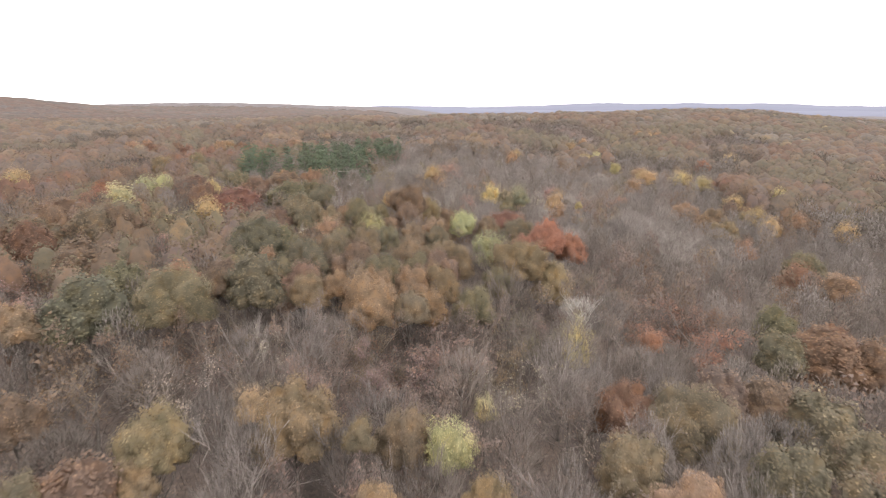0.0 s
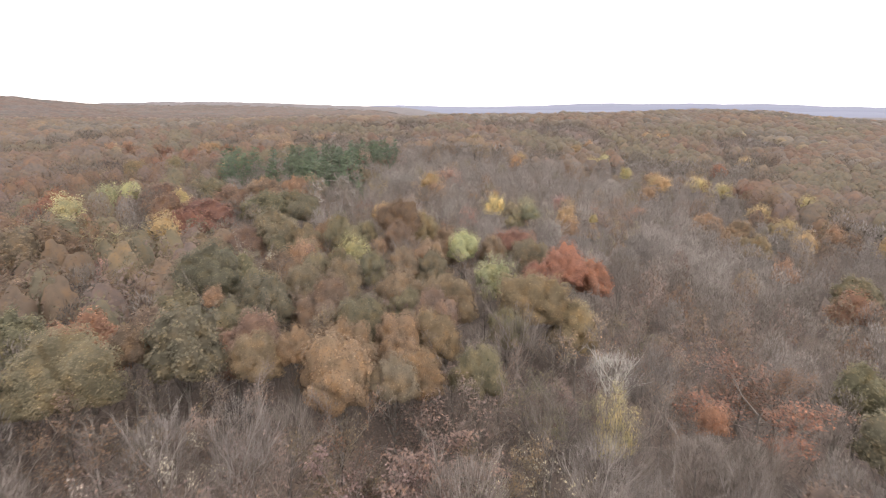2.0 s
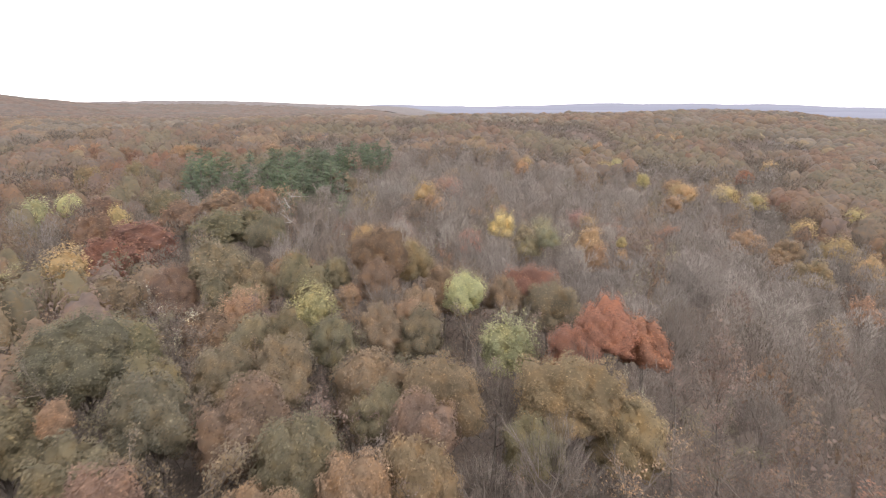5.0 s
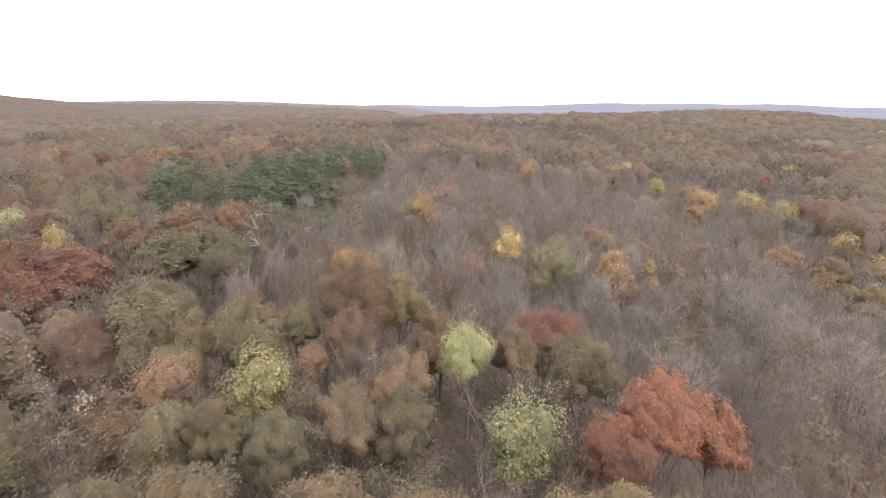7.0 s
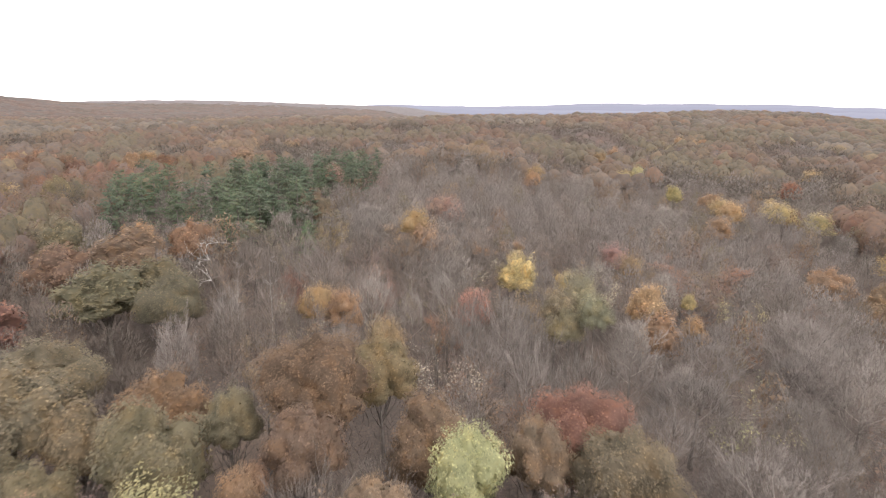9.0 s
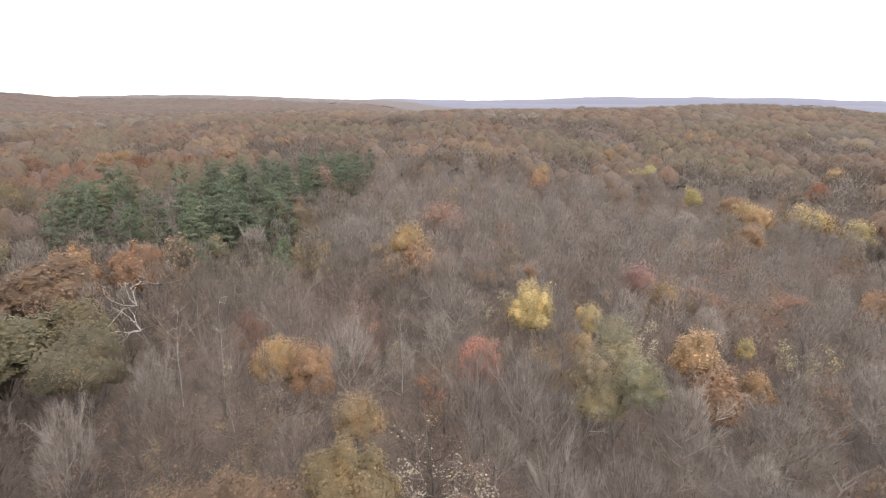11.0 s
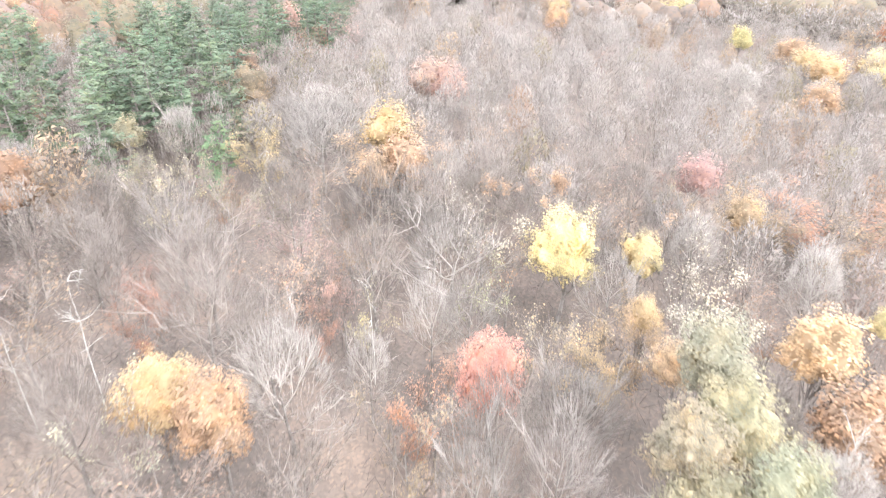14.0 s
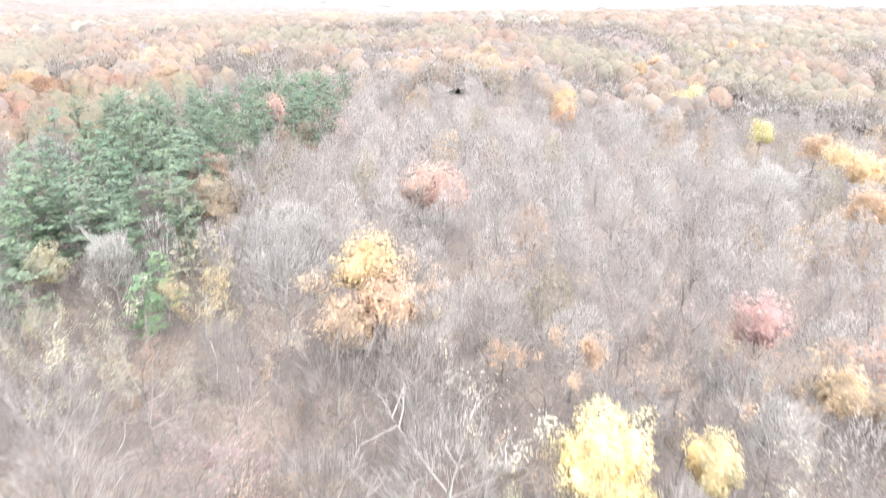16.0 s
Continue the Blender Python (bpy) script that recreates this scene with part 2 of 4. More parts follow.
def lobed(rng, count, base, mid, top, lobes=30, crease=0.22, low=-0.55, skin=0):
    """Places and outward ways on a crown that swells into lobes, with creases between them; with skin, also the vertices and triangles of its surface."""
    def around(n, bottom):
        z, a = rng.uniform(bottom, 1, n), rng.uniform(0, 2 * np.pi, n)
        r = np.sqrt(1 - z * z)
        return np.stack([r * np.cos(a), r * np.sin(a), z], 1)
    centres, way = around(lobes, low), around(count, low)
    if skin:
        whole, faces = sphere(skin)
        way = np.concatenate([way, whole])
    size = rng.uniform(0.78, 1.09, lobes)
    near = way @ centres.T
    best = near.argmax(1)
    swell = np.clip((near.max(1) - 0.80) / 0.18, 0, 1)
    reach = (1 - crease + crease * swell) * size[best]
    at = way * reach[:, None] * np.array([5.0, 5.0, 1.0])
    at[:, 2] = mid + way[:, 2] * reach * np.where(way[:, 2] > 0, top - mid, mid - base)
    out = unit(way * 0.55 + (way - centres[best]) * 1.5 + np.array([0, 0, 0.25]))
    if not skin:
        return at, out
    return at[:count], out[:count], (at[count:], faces[whole[faces][:, :, 2].mean(1) > low])


def leaf_mass(rng, surface, mid, share, rough):
    """The lobed surface of a crown drawn in to a share of its size: the closed leaf mass behind the outer sprays."""
    axis = np.array([0, 0, mid])
    v = axis + (surface[0] - axis) * share
    return v + rng.normal(0, rough, v.shape), surface[1]


def ways_around(rng, n, bottom):
    """Even directions above a given height of the unit sphere."""
    z, a = rng.uniform(bottom, 1, n), rng.uniform(0, 2 * np.pi, n)
    r = np.sqrt(1 - z * z)
    return np.stack([r * np.cos(a), r * np.sin(a), z], 1)


class Crown:
    """The outline of a crown: boughs of leaves of unequal size round the middle, each swelling into smaller tufts."""

    def __init__(self, rng, boughs, tufts, depth, base, mid, top):
        spread = [unit(np.array([*rng.normal(0, 0.15, 2), 1.0]))]
        while len(spread) < boughs:
            w = ways_around(rng, 1, -0.35)[0]
            if all(w @ q < 0.86 for q in spread) or rng.uniform() < 0.02:
                spread.append(w)
        self.boughs = np.array(spread) * rng.uniform(0.44, 0.64, (boughs, 1))
        self.size = rng.uniform(0.24, 0.46, boughs)
        self.size[0] = 0.40
        self.boughs[0] *= 0.47 / np.linalg.norm(self.boughs[0])
        self.tufts = ways_around(rng, tufts, -0.7)
        self.tuft_size = rng.uniform(0.6, 1.0, tufts)
        self.depth, self.base, self.mid, self.top = depth, base, mid, top
        self.full = 1.0
        self.full = 1 / np.percentile(self.reach(ways_around(rng, 800, -0.2))[0], 93)

    def reach(self, way):
        along = way @ self.boughs.T
        inside = along ** 2 - (self.boughs ** 2).sum(1) + self.size ** 2
        out = np.where(inside > 0, along + np.sqrt(np.maximum(inside, 0)), 0)
        best = out.argmax(1)
        r = np.maximum(out.max(1), 0.52)
        near = way @ self.tufts.T
        r = r * (1 - self.depth + self.depth * np.sqrt(np.clip((near.max(1) - 0.972) / 0.024, 0, 1)) * self.tuft_size[near.argmax(1)])
        return r * self.full, best

    def place(self, p):
        """From the unit crown to the tree."""
        return np.stack([p[:, 0] * 5, p[:, 1] * 5, self.mid + p[:, 2] * np.where(p[:, 2] > 0, self.top - self.mid, self.mid - self.base)], 1)

    def points(self, way, share=1.0):
        r, best = self.reach(way)
        tuft = self.tufts[(way @ self.tufts.T).argmax(1)]
        return self.place(way * (r * share)[:, None]), self.place(self.boughs[best] * 0.4 + tuft * (0.42 * r)[:, None])


def broadleaf(seed, leaves=7500, size=0.15, boughs=17, base=8.6, mid=12.6, top=20.2, tuft=0.3, loose=0.03, airy=0.0, share=0.88, rough=0.06, tufts=85):
    """A leafy crown: sprays of leaves over unequal boughs of leaf masses, on a dividing trunk."""
    rng = np.random.default_rng(seed)
    shape = Crown(rng, boughs, tufts, tuft, base, mid, top)
    crown = Heap()
    for count, wide, low, high in ((leaves, size, 1 - loose, 1 + loose), (leaves // 14, size, 1.0, 1.05 + loose), (leaves // 2, size * 1.6, share, 0.97)):
        way = ways_around(rng, count, -0.6)
        at, heart = shape.points(way, rng.uniform(low, high, count))
        if airy and wide == size:
            gap = np.array([noise.noise((p[0] * 0.5 + seed, p[1] * 0.5, p[2] * 0.5)) for p in at]) > -0.35 + airy
            at, heart = at[gap], heart[gap]
        v, f = leaf_flecks(rng, at, unit(at - heart) + np.array([0, 0, 0.25]), wide)
        crown.add(v, f, np.repeat(heart, 3, 0))
    whole, faces = sphere(4 if leaves > 3000 else 3)
    v, heart = shape.points(whole, share)
    crown.add(v + rng.normal(0, rough, v.shape), faces[whole[faces][:, :, 2].mean(1) > -0.6], heart)
    ends = shape.place(shape.boughs * 1.1)
    trunk = wood(rng, ends, 14.0, 0.3, 0.25)
    return {"trunk": trunk.mesh("trunk", BARK, True), "crown": crown.rounded("crown", LEAF, (0, 0, mid - 2.0), 0.6)}


def branching(rng, limb_count, fork, top, upswept, spread=0.6):
    """The wood of a broadleaf tree: trunk, limbs (each with its branches and shoots), and the places and ways of its twigs."""
    limbs, ends, ways = [], [], []
    stem_top = np.array([rng.normal(0, 0.4), rng.normal(0, 0.4), top * 0.58])
    trunk = Heap()
    trunk.add(*tube([(0, 0, 0), (0.1, 0, 1.5), stem_top * 0.5, stem_top], np.array([0.34, 0.25, 0.18, 0.09]), 5))
    for i in range(limb_count):
        heap = Heap()
        a = i * 2.4 + rng.normal(0, 0.3)
        k = fork + (1 - fork) * (i + rng.uniform(0, 1)) / limb_count
        p = stem_top * k
        up = rng.uniform(0.5, 1.0) * upswept + k * 0.6
        d = unit(np.array([math.cos(a), math.sin(a), up]))
        reach = min(rng.uniform(6.0, 9.0), (top - p[2]) / max(d[2], 0.2))
        lift = np.array([0, 0, 1.0]) * reach * 0.07
        pts = [p, p + d * reach * 0.35 - lift * 0.6 + rng.normal(0, 0.18, 3), p + d * reach * 0.7 + rng.normal(0, 0.25, 3), p + d * reach + lift]
        heap.add(*tube(pts, [0.1, 0.072, 0.046, 0.013], 3))
        for j in range(9):
            s = rng.uniform(0.2, 0.98) * 2.98
            q = np.array(pts[int(s)]) + (np.array(pts[int(s) + 1]) - pts[int(s)]) * (s - int(s))
            e = unit(d + rng.normal(0, spread, 3) + np.array([0, 0, 0.3]))
            ln = rng.uniform(1.8, 3.8)
            m = q + e * ln * 0.55 + rng.normal(0, 0.12, 3)
            t = q + e * ln + np.array([0, 0, 0.35])
            heap.add(*ribbon(rng, [q, m, t], [0.05, 0.034, 0.011]))
            for _ in range(5):
                o = q + (t - q) * rng.uniform(0.2, 1.0)
                g = unit(e + rng.normal(0, spread, 3) + np.array([0, 0, 0.25]))
                l2 = rng.uniform(0.8, 2.0)
                wide = unit(np.cross(g, rng.normal(0, 1, 3))) * 0.022
                heap.add(np.array([o - wide, o + wide, o + g * l2]), [(0, 1, 2)])
                for s3 in rng.uniform(0.0, 1.0, 8):
                    ends.append(o + g * l2 * s3 + rng.normal(0, 0.15, 3))
                    ways.append(unit(unit(ends[-1] - np.array([0, 0, 6.0])) * 0.8 + g * 0.6 + rng.normal(0, 0.35, 3)))
        limbs.append(heap)
    return trunk, limbs, np.array(ends), np.array(ways)


def wooden_parts(trunk, limbs):
    parts = {"trunk": trunk.mesh("trunk", BARK, True)}
    for i, limb in enumerate(limbs):
        parts["limb." + str(i)] = limb.mesh("limb", TWIG, True)
    return parts


def bare(seed, upswept=0.9, limbs=7, spread=0.5, fine=True):
    """A leafless tree: limbs in a fan and a dome of twigs; twigs seen from far off are bundled."""
    rng = np.random.default_rng(seed)
    trunk, boughs, ends, ways = branching(rng, limbs, 0.3, 18.0, upswept, spread)
    spray = Heap()
    count, length, width = (2000, 1.7, 0.04) if fine else (3300, 1.15, 0.06)
    inside = rng.permutation(len(ends))[: count // 4]
    spray.add(*twig_blades(rng, ends[inside], ways[inside], 1.2, width * 0.7))
    axis = np.array([0, 0, 8.6])
    at, out = lobed(rng, count, 5.2, 9.0, 18.6, 16, 0.2, -0.2)
    at = axis + (at - axis) * rng.uniform(0.78, 0.97, (len(at), 1))
    spray.add(*twig_blades(rng, at, unit(out * 0.4 + unit(at - axis) * 0.35 + np.array([0, 0, 0.75]) + rng.normal(0, 0.2 if fine else 0.28, at.shape)), length, width))
    return {**wooden_parts(trunk, boughs), "twig_spray": spray.rounded("twig_spray", TWIG, (0, 0, 7.5), 0.75)}


def sparse(seed, leaves=800, size=0.29, part=0.75, upswept=0.6, above=0.0):
    """A tree that has dropped most of its leaves: branches with leaves left on some of the boughs."""
    rng = np.random.default_rng(seed)
    trunk, boughs, ends, ways = branching(rng, 6, 0.3, 17.6, upswept)
    spray = Heap()
    few = rng.permutation(len(ends))[: int(len(ends) * 0.42)]
    spray.add(*twig_blades(rng, ends[few], ways[few], 1.3, 0.062))
    heavy = rng.uniform(0, 1, len(ends) // 30 + 1)[np.arange(len(ends)) // 30] < part
    pick = rng.choice(np.nonzero(heavy & (ends[:, 2] > above))[0], leaves)
    at = ends[pick] + ways[pick] * rng.uniform(0, 0.9, (leaves, 1)) + rng.normal(0, 0.35, (leaves, 3))
    crown = Heap()
    crown.add(*leaf_flecks(rng, at, ways[pick] + np.array([0, 0, 0.6]), size))
    return {**wooden_parts(trunk, boughs), "twig_spray": spray.rounded("twig_spray", TWIG, (0, 0, 7.5), 0.7), "crown": crown.rounded("crown", LEAF, (0, 0, 7.5), 0.5)}


def pine(seed):
    """A tall white pine: straight stem and flat boughs in tiers, each bough edged with needle sprays."""
    rng = np.random.default_rng(seed)
    trunk, at, out = Heap(), [], []
    trunk.add(*tube([(0, 0, 0), (0.1, 0, 7), (0, 0.1, 14), (0, 0, 20)], [0.34, 0.27, 0.17, 0.04], 6))
    for z in np.linspace(5.0, 19.4, 13):
        full = 4.6 * (1 - ((z - 8) / 13) ** 2) ** 0.7 if z > 8 else 4.2
        for i in range(5):
            a = rng.uniform(0, 2 * np.pi)
            ln = max(0.7, full * rng.uniform(0.45, 1.1))
            d = np.array([math.cos(a), math.sin(a), rng.uniform(0.0, 0.25)])
            p = np.array([0, 0, z + rng.normal(0, 0.3)])
            e = p + d * ln + np.array([0, 0, 0.25])
            trunk.add(*tube([p, (p + e) / 2 - np.array([0, 0, 0.1]), e], [0.07, 0.05, 0.015], 3))
            for s in rng.uniform(0.3, 1.05, max(8, int(ln * 9.5))):
                at.append(p + (e - p) * s + rng.normal(0, 0.28, 3) * np.array([1.4, 1.4, 0.5]))
                out.append(np.array([0, 0, 1.0]) + d * 0.35)
    crown = Heap()
    crown.add(*leaf_cards(rng, np.array(at), np.array(out), 0.36, 2.1))
    return {"trunk": trunk.mesh("trunk", BARK, True), "crown": crown.mesh("crown", NEEDLE)}


def snag(seed, wide=False):
    """A dead, bleached tree with broken crooked limbs."""
    rng = np.random.default_rng(seed)
    trunk, limbs = Heap(), []
    stem = np.cumsum(np.concatenate([[[0, 0, 0]], np.array([0, 0, 2.9]) + rng.normal(0, 0.6, (6, 3))]), 0)
    trunk.add(*tube(stem, [0.15, 0.12, 0.1, 0.075, 0.055, 0.035, 0.012], 5))
    for i in range(12 if wide else 9):
        p = stem[rng.integers(4 if wide else 3, 7)]
        d = unit(np.array([*rng.normal(0, 1, 2), rng.uniform(-0.2, 0.5) if wide else rng.uniform(0.1, 1.1)]))
        pts = [p]
        for _ in range(4):
            d = unit(d + rng.normal(0, 0.4, 3))
            pts.append(pts[-1] + d * (rng.uniform(0.9, 1.8) if wide else rng.uniform(0.6, 1.3)))
        limb = Heap()
        limb.add(*tube(pts, [0.042, 0.034, 0.026, 0.018, 0.007], 3))
        for _ in range(3):
            q = pts[rng.integers(1, 4)]
            e = unit(d + rng.normal(0, 0.8, 3))
            limb.add(*tube([q, q + e * 0.7, q + e * 1.5 + rng.normal(0, 0.2, 3)], [0.02, 0.015, 0.006], 3))
        limbs.append(limb)
    return {"trunk": trunk.mesh("trunk", BARK if wide else DEADWOOD, True), **{"limb." + str(i): b.mesh("limb", DEADWOOD, True) for i, b in enumerate(limbs)}}


# each kind that comes near has a model for close view, and a "_soft" one for trees that the flight passes farther off
MODELS = {
    "oak": [broadleaf(s) for s in range(1, 9)],
    "oak_wide": [broadleaf(s, 13000, 0.105, 20, tufts=120) for s in range(91, 94)],
    "oak_soft": [broadleaf(s, 3200, 0.22) for s in range(1, 9)],
    "maple": [broadleaf(s, 6000, 0.15, 14, 8.0, 12.0, 20.2, 0.26, 0.05, 0.05, 0.82) for s in range(11, 16)],
    "maple_soft": [broadleaf(s, 2400, 0.25, 14, 8.0, 12.0, 20.2, 0.26, 0.05, 0.05, 0.82) for s in range(11, 16)],
    "poplar": [broadleaf(s, 4200, 0.2, 12, 3.0, 8.0, 19.6, 0.2, 0.1, 0.08, 0.66) for s in range(21, 24)],
    "sparse": [sparse(s, 1300, 0.2) for s in range(31, 37)],
    "leafy": [sparse(s, 4200, 0.21, 0.95) for s in range(81, 85)],
    "airy": [broadleaf(s, 6000, 0.155, 12, 7.5, 11.8, 20.2, 0.3, 0.08, 0.1, 0.7) for s in range(25, 30)],
    "airy_soft": [broadleaf(s, 2400, 0.26, 12, 7.5, 11.8, 20.2, 0.3, 0.08, 0.1, 0.7) for s in range(25, 30)],
    "umbrella": [sparse(s, 2600, 0.24, 1.0, 0.9, 13.8) for s in (91, 92)],
    "thin": [sparse(s, 900, 0.23, 0.6) for s in range(41, 44)],
    "bare": [bare(s, u, n, d) for s, u, n, d in ((51, 1.0, 7, 0.5), (52, 1.5, 8, 0.36), (53, 0.8, 7, 0.55), (54, 1.8, 8, 0.32), (55, 1.1, 7, 0.45))],
    "bare_soft": [bare(s, u, 6, d, False) for s, u, d in ((56, 1.4, 0.36), (57, 1.0, 0.5), (58, 0.8, 0.5), (59, 1.5, 0.4))],
    "pine": [pine(s) for s in range(61, 65)],
    "snag": [snag(s) for s in range(71, 75)],
    "deadspread": [snag(s, True) for s in (75, 76)],
}
CROWN_BASE = {"oak": 8.6, "maple": 8.0, "airy": 7.5}
NAMES = {"oak": "oak_tree", "maple": "maple_tree", "poplar": "poplar_tree", "sparse": "half_bare_tree", "leafy": "loose_crowned_tree", "airy": "maple_tree", "umbrella": "flat_topped_tree", "deadspread": "dead_tree", "thin": "thin_leaved_tree", "bare": "bare_tree", "pine": "pine_tree", "snag": "dead_tree"}
SHADES = {
    "olive": "olive-brown", "green": "dull green", "ochre": "ochre", "russet": "russet brown", "orange": "orange", "tan": "tan", "red": "rust red", "rust": "reddish brown", "coral": "orange-red", "pink": "pinkish red",
    "yellow": "bright yellow", "amber": "amber yellow", "lime": "pale yellow-green", "pear": "light green", "pale": "whitish yellow", "white": "whitish", "mauve": "dull reddish brown", "brown": "brown",
    "sage": "pale olive", "pine": "dark green", "fir": "fresh green", "grey": "grey", "silver": "silvery grey", "dusk": "grey-brown", "umber": "dark brown",
}
LABELS = {
    "oak": "broad oak with a dense rounded crown of {} leaves", "maple": "maple with a loose crown of {} autumn leaves", "poplar": "tall narrow tree with {} leaves in loose sprays",
    "umbrella": "flat-topped tree with {} leaves on bare stems", "deadspread": "dead bleached tree with wide sprawling crooked limbs",
    "airy": "maple with a ragged open crown of {} leaves",
    "leafy": "tree with a loose airy crown of {} leaves", "sparse": "half-bare tree keeping {} leaves on its boughs", "thin": "nearly bare tree with few {} leaves still hanging", "bare": "leafless tree with a fan of {} branches and twigs",
    "pine": "tall pine with tiered boughs of {} needles", "snag": "dead bleached tree with crooked broken limbs",
}
WOODS = random.Random(5)
PLANTED = []


def closest_view(x, y):
    """How near the flight passes to a tree that is ahead of it."""
    c = min(240.0, max(0.0, y - max(38.0, abs(x) * 1.5)))
    return math.hypot(x, y - c)


def plant(kind, x, y, width, height, tint, model=None):
    """One tree standing on the land."""
    near = closest_view(x, y) < 62
    models = MODELS["oak_wide" if kind == "oak" and width > 13 and closest_view(x, y) < 95 else kind + "_soft" if kind + "_soft" in MODELS and not near else kind]
    parts = models[WOODS.randrange(len(models)) if model is None else model % len(models)]
    root = new(NAMES[kind])
    root.empty_display_size = 0.5
    tagged(root, LABELS[kind].format(SHADES[tint]), "tree", "trees of the wood")
    root.matrix_world = pose(x, y, float(land(x, y)) - 0.1, 0, 0, WOODS.uniform(0, 360)) @ Matrix.Diagonal((width / 10, width / 10, height / 20, 1))
    k = WOODS.uniform(0.78, 1.25) if kind == "bare" else WOODS.uniform(0.88, 1.12)
    shade = [c * k * WOODS.uniform(0.95, 1.05) for c in TINTS[tint]]
    wooden = TINTS[tint] if kind == "bare" else TINTS["dusk"]
    for name, me in parts.items():
        ob = new(name.split(".")[0], me)
        ob.parent = root
        if name == "twig_spray":
            ob["kind"] = "stuff"
        if name == "crown" and kind in CROWN_BASE:
            # a broad crown is deep, a slim one shallow, and both reach the tree's top
            deep = min(12.5, max(4.5, 1.0 * width)) / ((19.6 - CROWN_BASE[kind]) * height / 20)
            ob.matrix_basis = Matrix.Translation((0, 0, 19.6 * (1 - deep))) @ Matrix.Diagonal((1, 1, deep, 1))
        pale = k * (1.2 if name.startswith("limb") else 1.0)
        ob.color = (*(shade if name == "crown" else [c * pale for c in wooden]), 1)
    PLANTED.append((x, y, width))
    return root


# ---- trees that stand out, from the nearest on ----
plant("oak", -7.1, 55.9, 6.9, 18.0, "ochre")
plant("oak", -41.7, 56.1, 5.6, 18.0, "olive")
plant("oak", 4.3, 57.3, 7.0, 18.0, "ochre")
plant("oak", -38.5, 58.8, 11.1, 18.0, "brown")
plant("oak", 26.0, 59.1, 8.6, 18.0, "tan")
plant("oak", -33.5, 62.2, 5.9, 15.0, "ochre")
plant("oak", -33.5, 67.0, 9.5, 18.5, "ochre")
plant("sparse", -3.9, 65.8, 4.1, 18.0, "tan")
plant("airy", 0.7, 68.5, 7.5, 18.5, "lime")
plant("oak", 40.9, 67.3, 10.4, 18.0, "olive")
plant("oak", 22.1, 67.7, 9.7, 18.0, "olive")
plant("oak", -18.5, 73.5, 12.0, 19.0, "ochre")
plant("maple", -9.7, 67.9, 4.8, 18.0, "olive")
plant("bare", -44.4, 68.2, 9.9, 18.0, "dusk")
plant("airy", -23.5, 73.0, 5.6, 18.0, "tan")
plant("oak", 52.4, 73.3, 8.8, 18.0, "olive")
plant("oak", 34.5, 82.0, 15.0, 18.0, "olive")
plant("sparse", -53.0, 78.5, 10.4, 18.0, "brown")
plant("thin", 18.0, 78.6, 4.7, 16.0, "pale")
plant("thin", -35.9, 81.9, 7.7, 18.0, "pale")
plant("leafy", -1.5, 83.0, 9.8, 18.0, "mauve")
plant("sparse", -49.2, 83.3, 10.2, 18.0, "ochre")
plant("oak", 54.0, 85.0, 14.0, 19.0, "olive")
plant("airy", 6.3, 87.5, 4.9, 13.0, "lime")
plant("oak", 48.3, 88.2, 9.0, 18.0, "brown")
plant("thin", -26.2, 89.5, 6.0, 18.0, "pale")
plant("leafy", -7.9, 90.0, 10.5, 18.0, "mauve")
plant("bare", 33.1, 91.4, 7.5, 18.8, "grey")
plant("oak", -66.2, 95.1, 7.9, 18.0, "tan")
plant("thin", 12.6, 98.2, 10.7, 18.0, "pale")
plant("oak", -46.5, 105.5, 16.0, 20.5, "olive")
plant("leafy", -1.3, 101.1, 16.0, 18.0, "mauve")
plant("leafy", -25.0, 101.8, 8.0, 18.0, "mauve")
plant("oak", -59.9, 102.8, 16.0, 20.0, "green")
plant("oak", 61.8, 110.1, 9.9, 19.0, "olive")
plant("oak", -13.3, 112.3, 12.0, 20.0, "tan")
plant("oak", -35.0, 115.0, 13.0, 21.5, "green")
plant("oak", 72.1, 114.0, 17.5, 20.0, "russet")
plant("oak", -24.7, 114.1, 8.1, 18.0, "ochre")
plant("oak", 81.9, 114.6, 11.5, 18.7, "russet")
plant("oak", -42.6, 115.3, 6.6, 18.0, "brown")
plant("oak", -20.1, 116.2, 6.4, 18.0, "ochre")
plant("airy", 40.7, 118.0, 6.0, 14.0, "red")
plant("oak", -62.0, 119.9, 10.5, 19.0, "olive")
plant("oak", 77.4, 120.1, 12.1, 18.7, "russet")
plant("oak", -2.6, 120.6, 8.7, 17.0, "ochre")
plant("poplar", 25.6, 115.5, 6.8, 18.5, "yellow")
plant("oak", 6.1, 122.0, 9.5, 19.0, "olive")
plant("oak", -14.1, 122.6, 9.9, 19.0, "ochre")
plant("oak", -53.1, 123.0, 13.3, 18.0, "rust")
plant("oak", -43.3, 123.3, 9.6, 18.0, "brown")
plant("leafy", 50.2, 125.6, 17.1, 18.0, "rust")
plant("leafy", 23.5, 126.9, 10.0, 14.0, "mauve")
plant("leafy", -83.7, 127.3, 11.8, 14.0, "pink")
plant("sparse", 41.3, 127.6, 5.2, 13.0, "red")
plant("bare", 35.0, 128.1, 7.5, 18.0, "grey")
plant("oak", -33.0, 129.8, 11.3, 18.0, "olive")
plant("sparse", 16.3, 130.5, 9.6, 14.0, "mauve")
plant("oak", -7.2, 131.2, 10.7, 18.0, "ochre")
plant("leafy", -23.6, 131.9, 9.1, 18.0, "brown")
plant("oak", 72.3, 132.8, 11.2, 18.5, "olive")
plant("bare", 28.8, 132.0, 9.5, 16.5, "white")
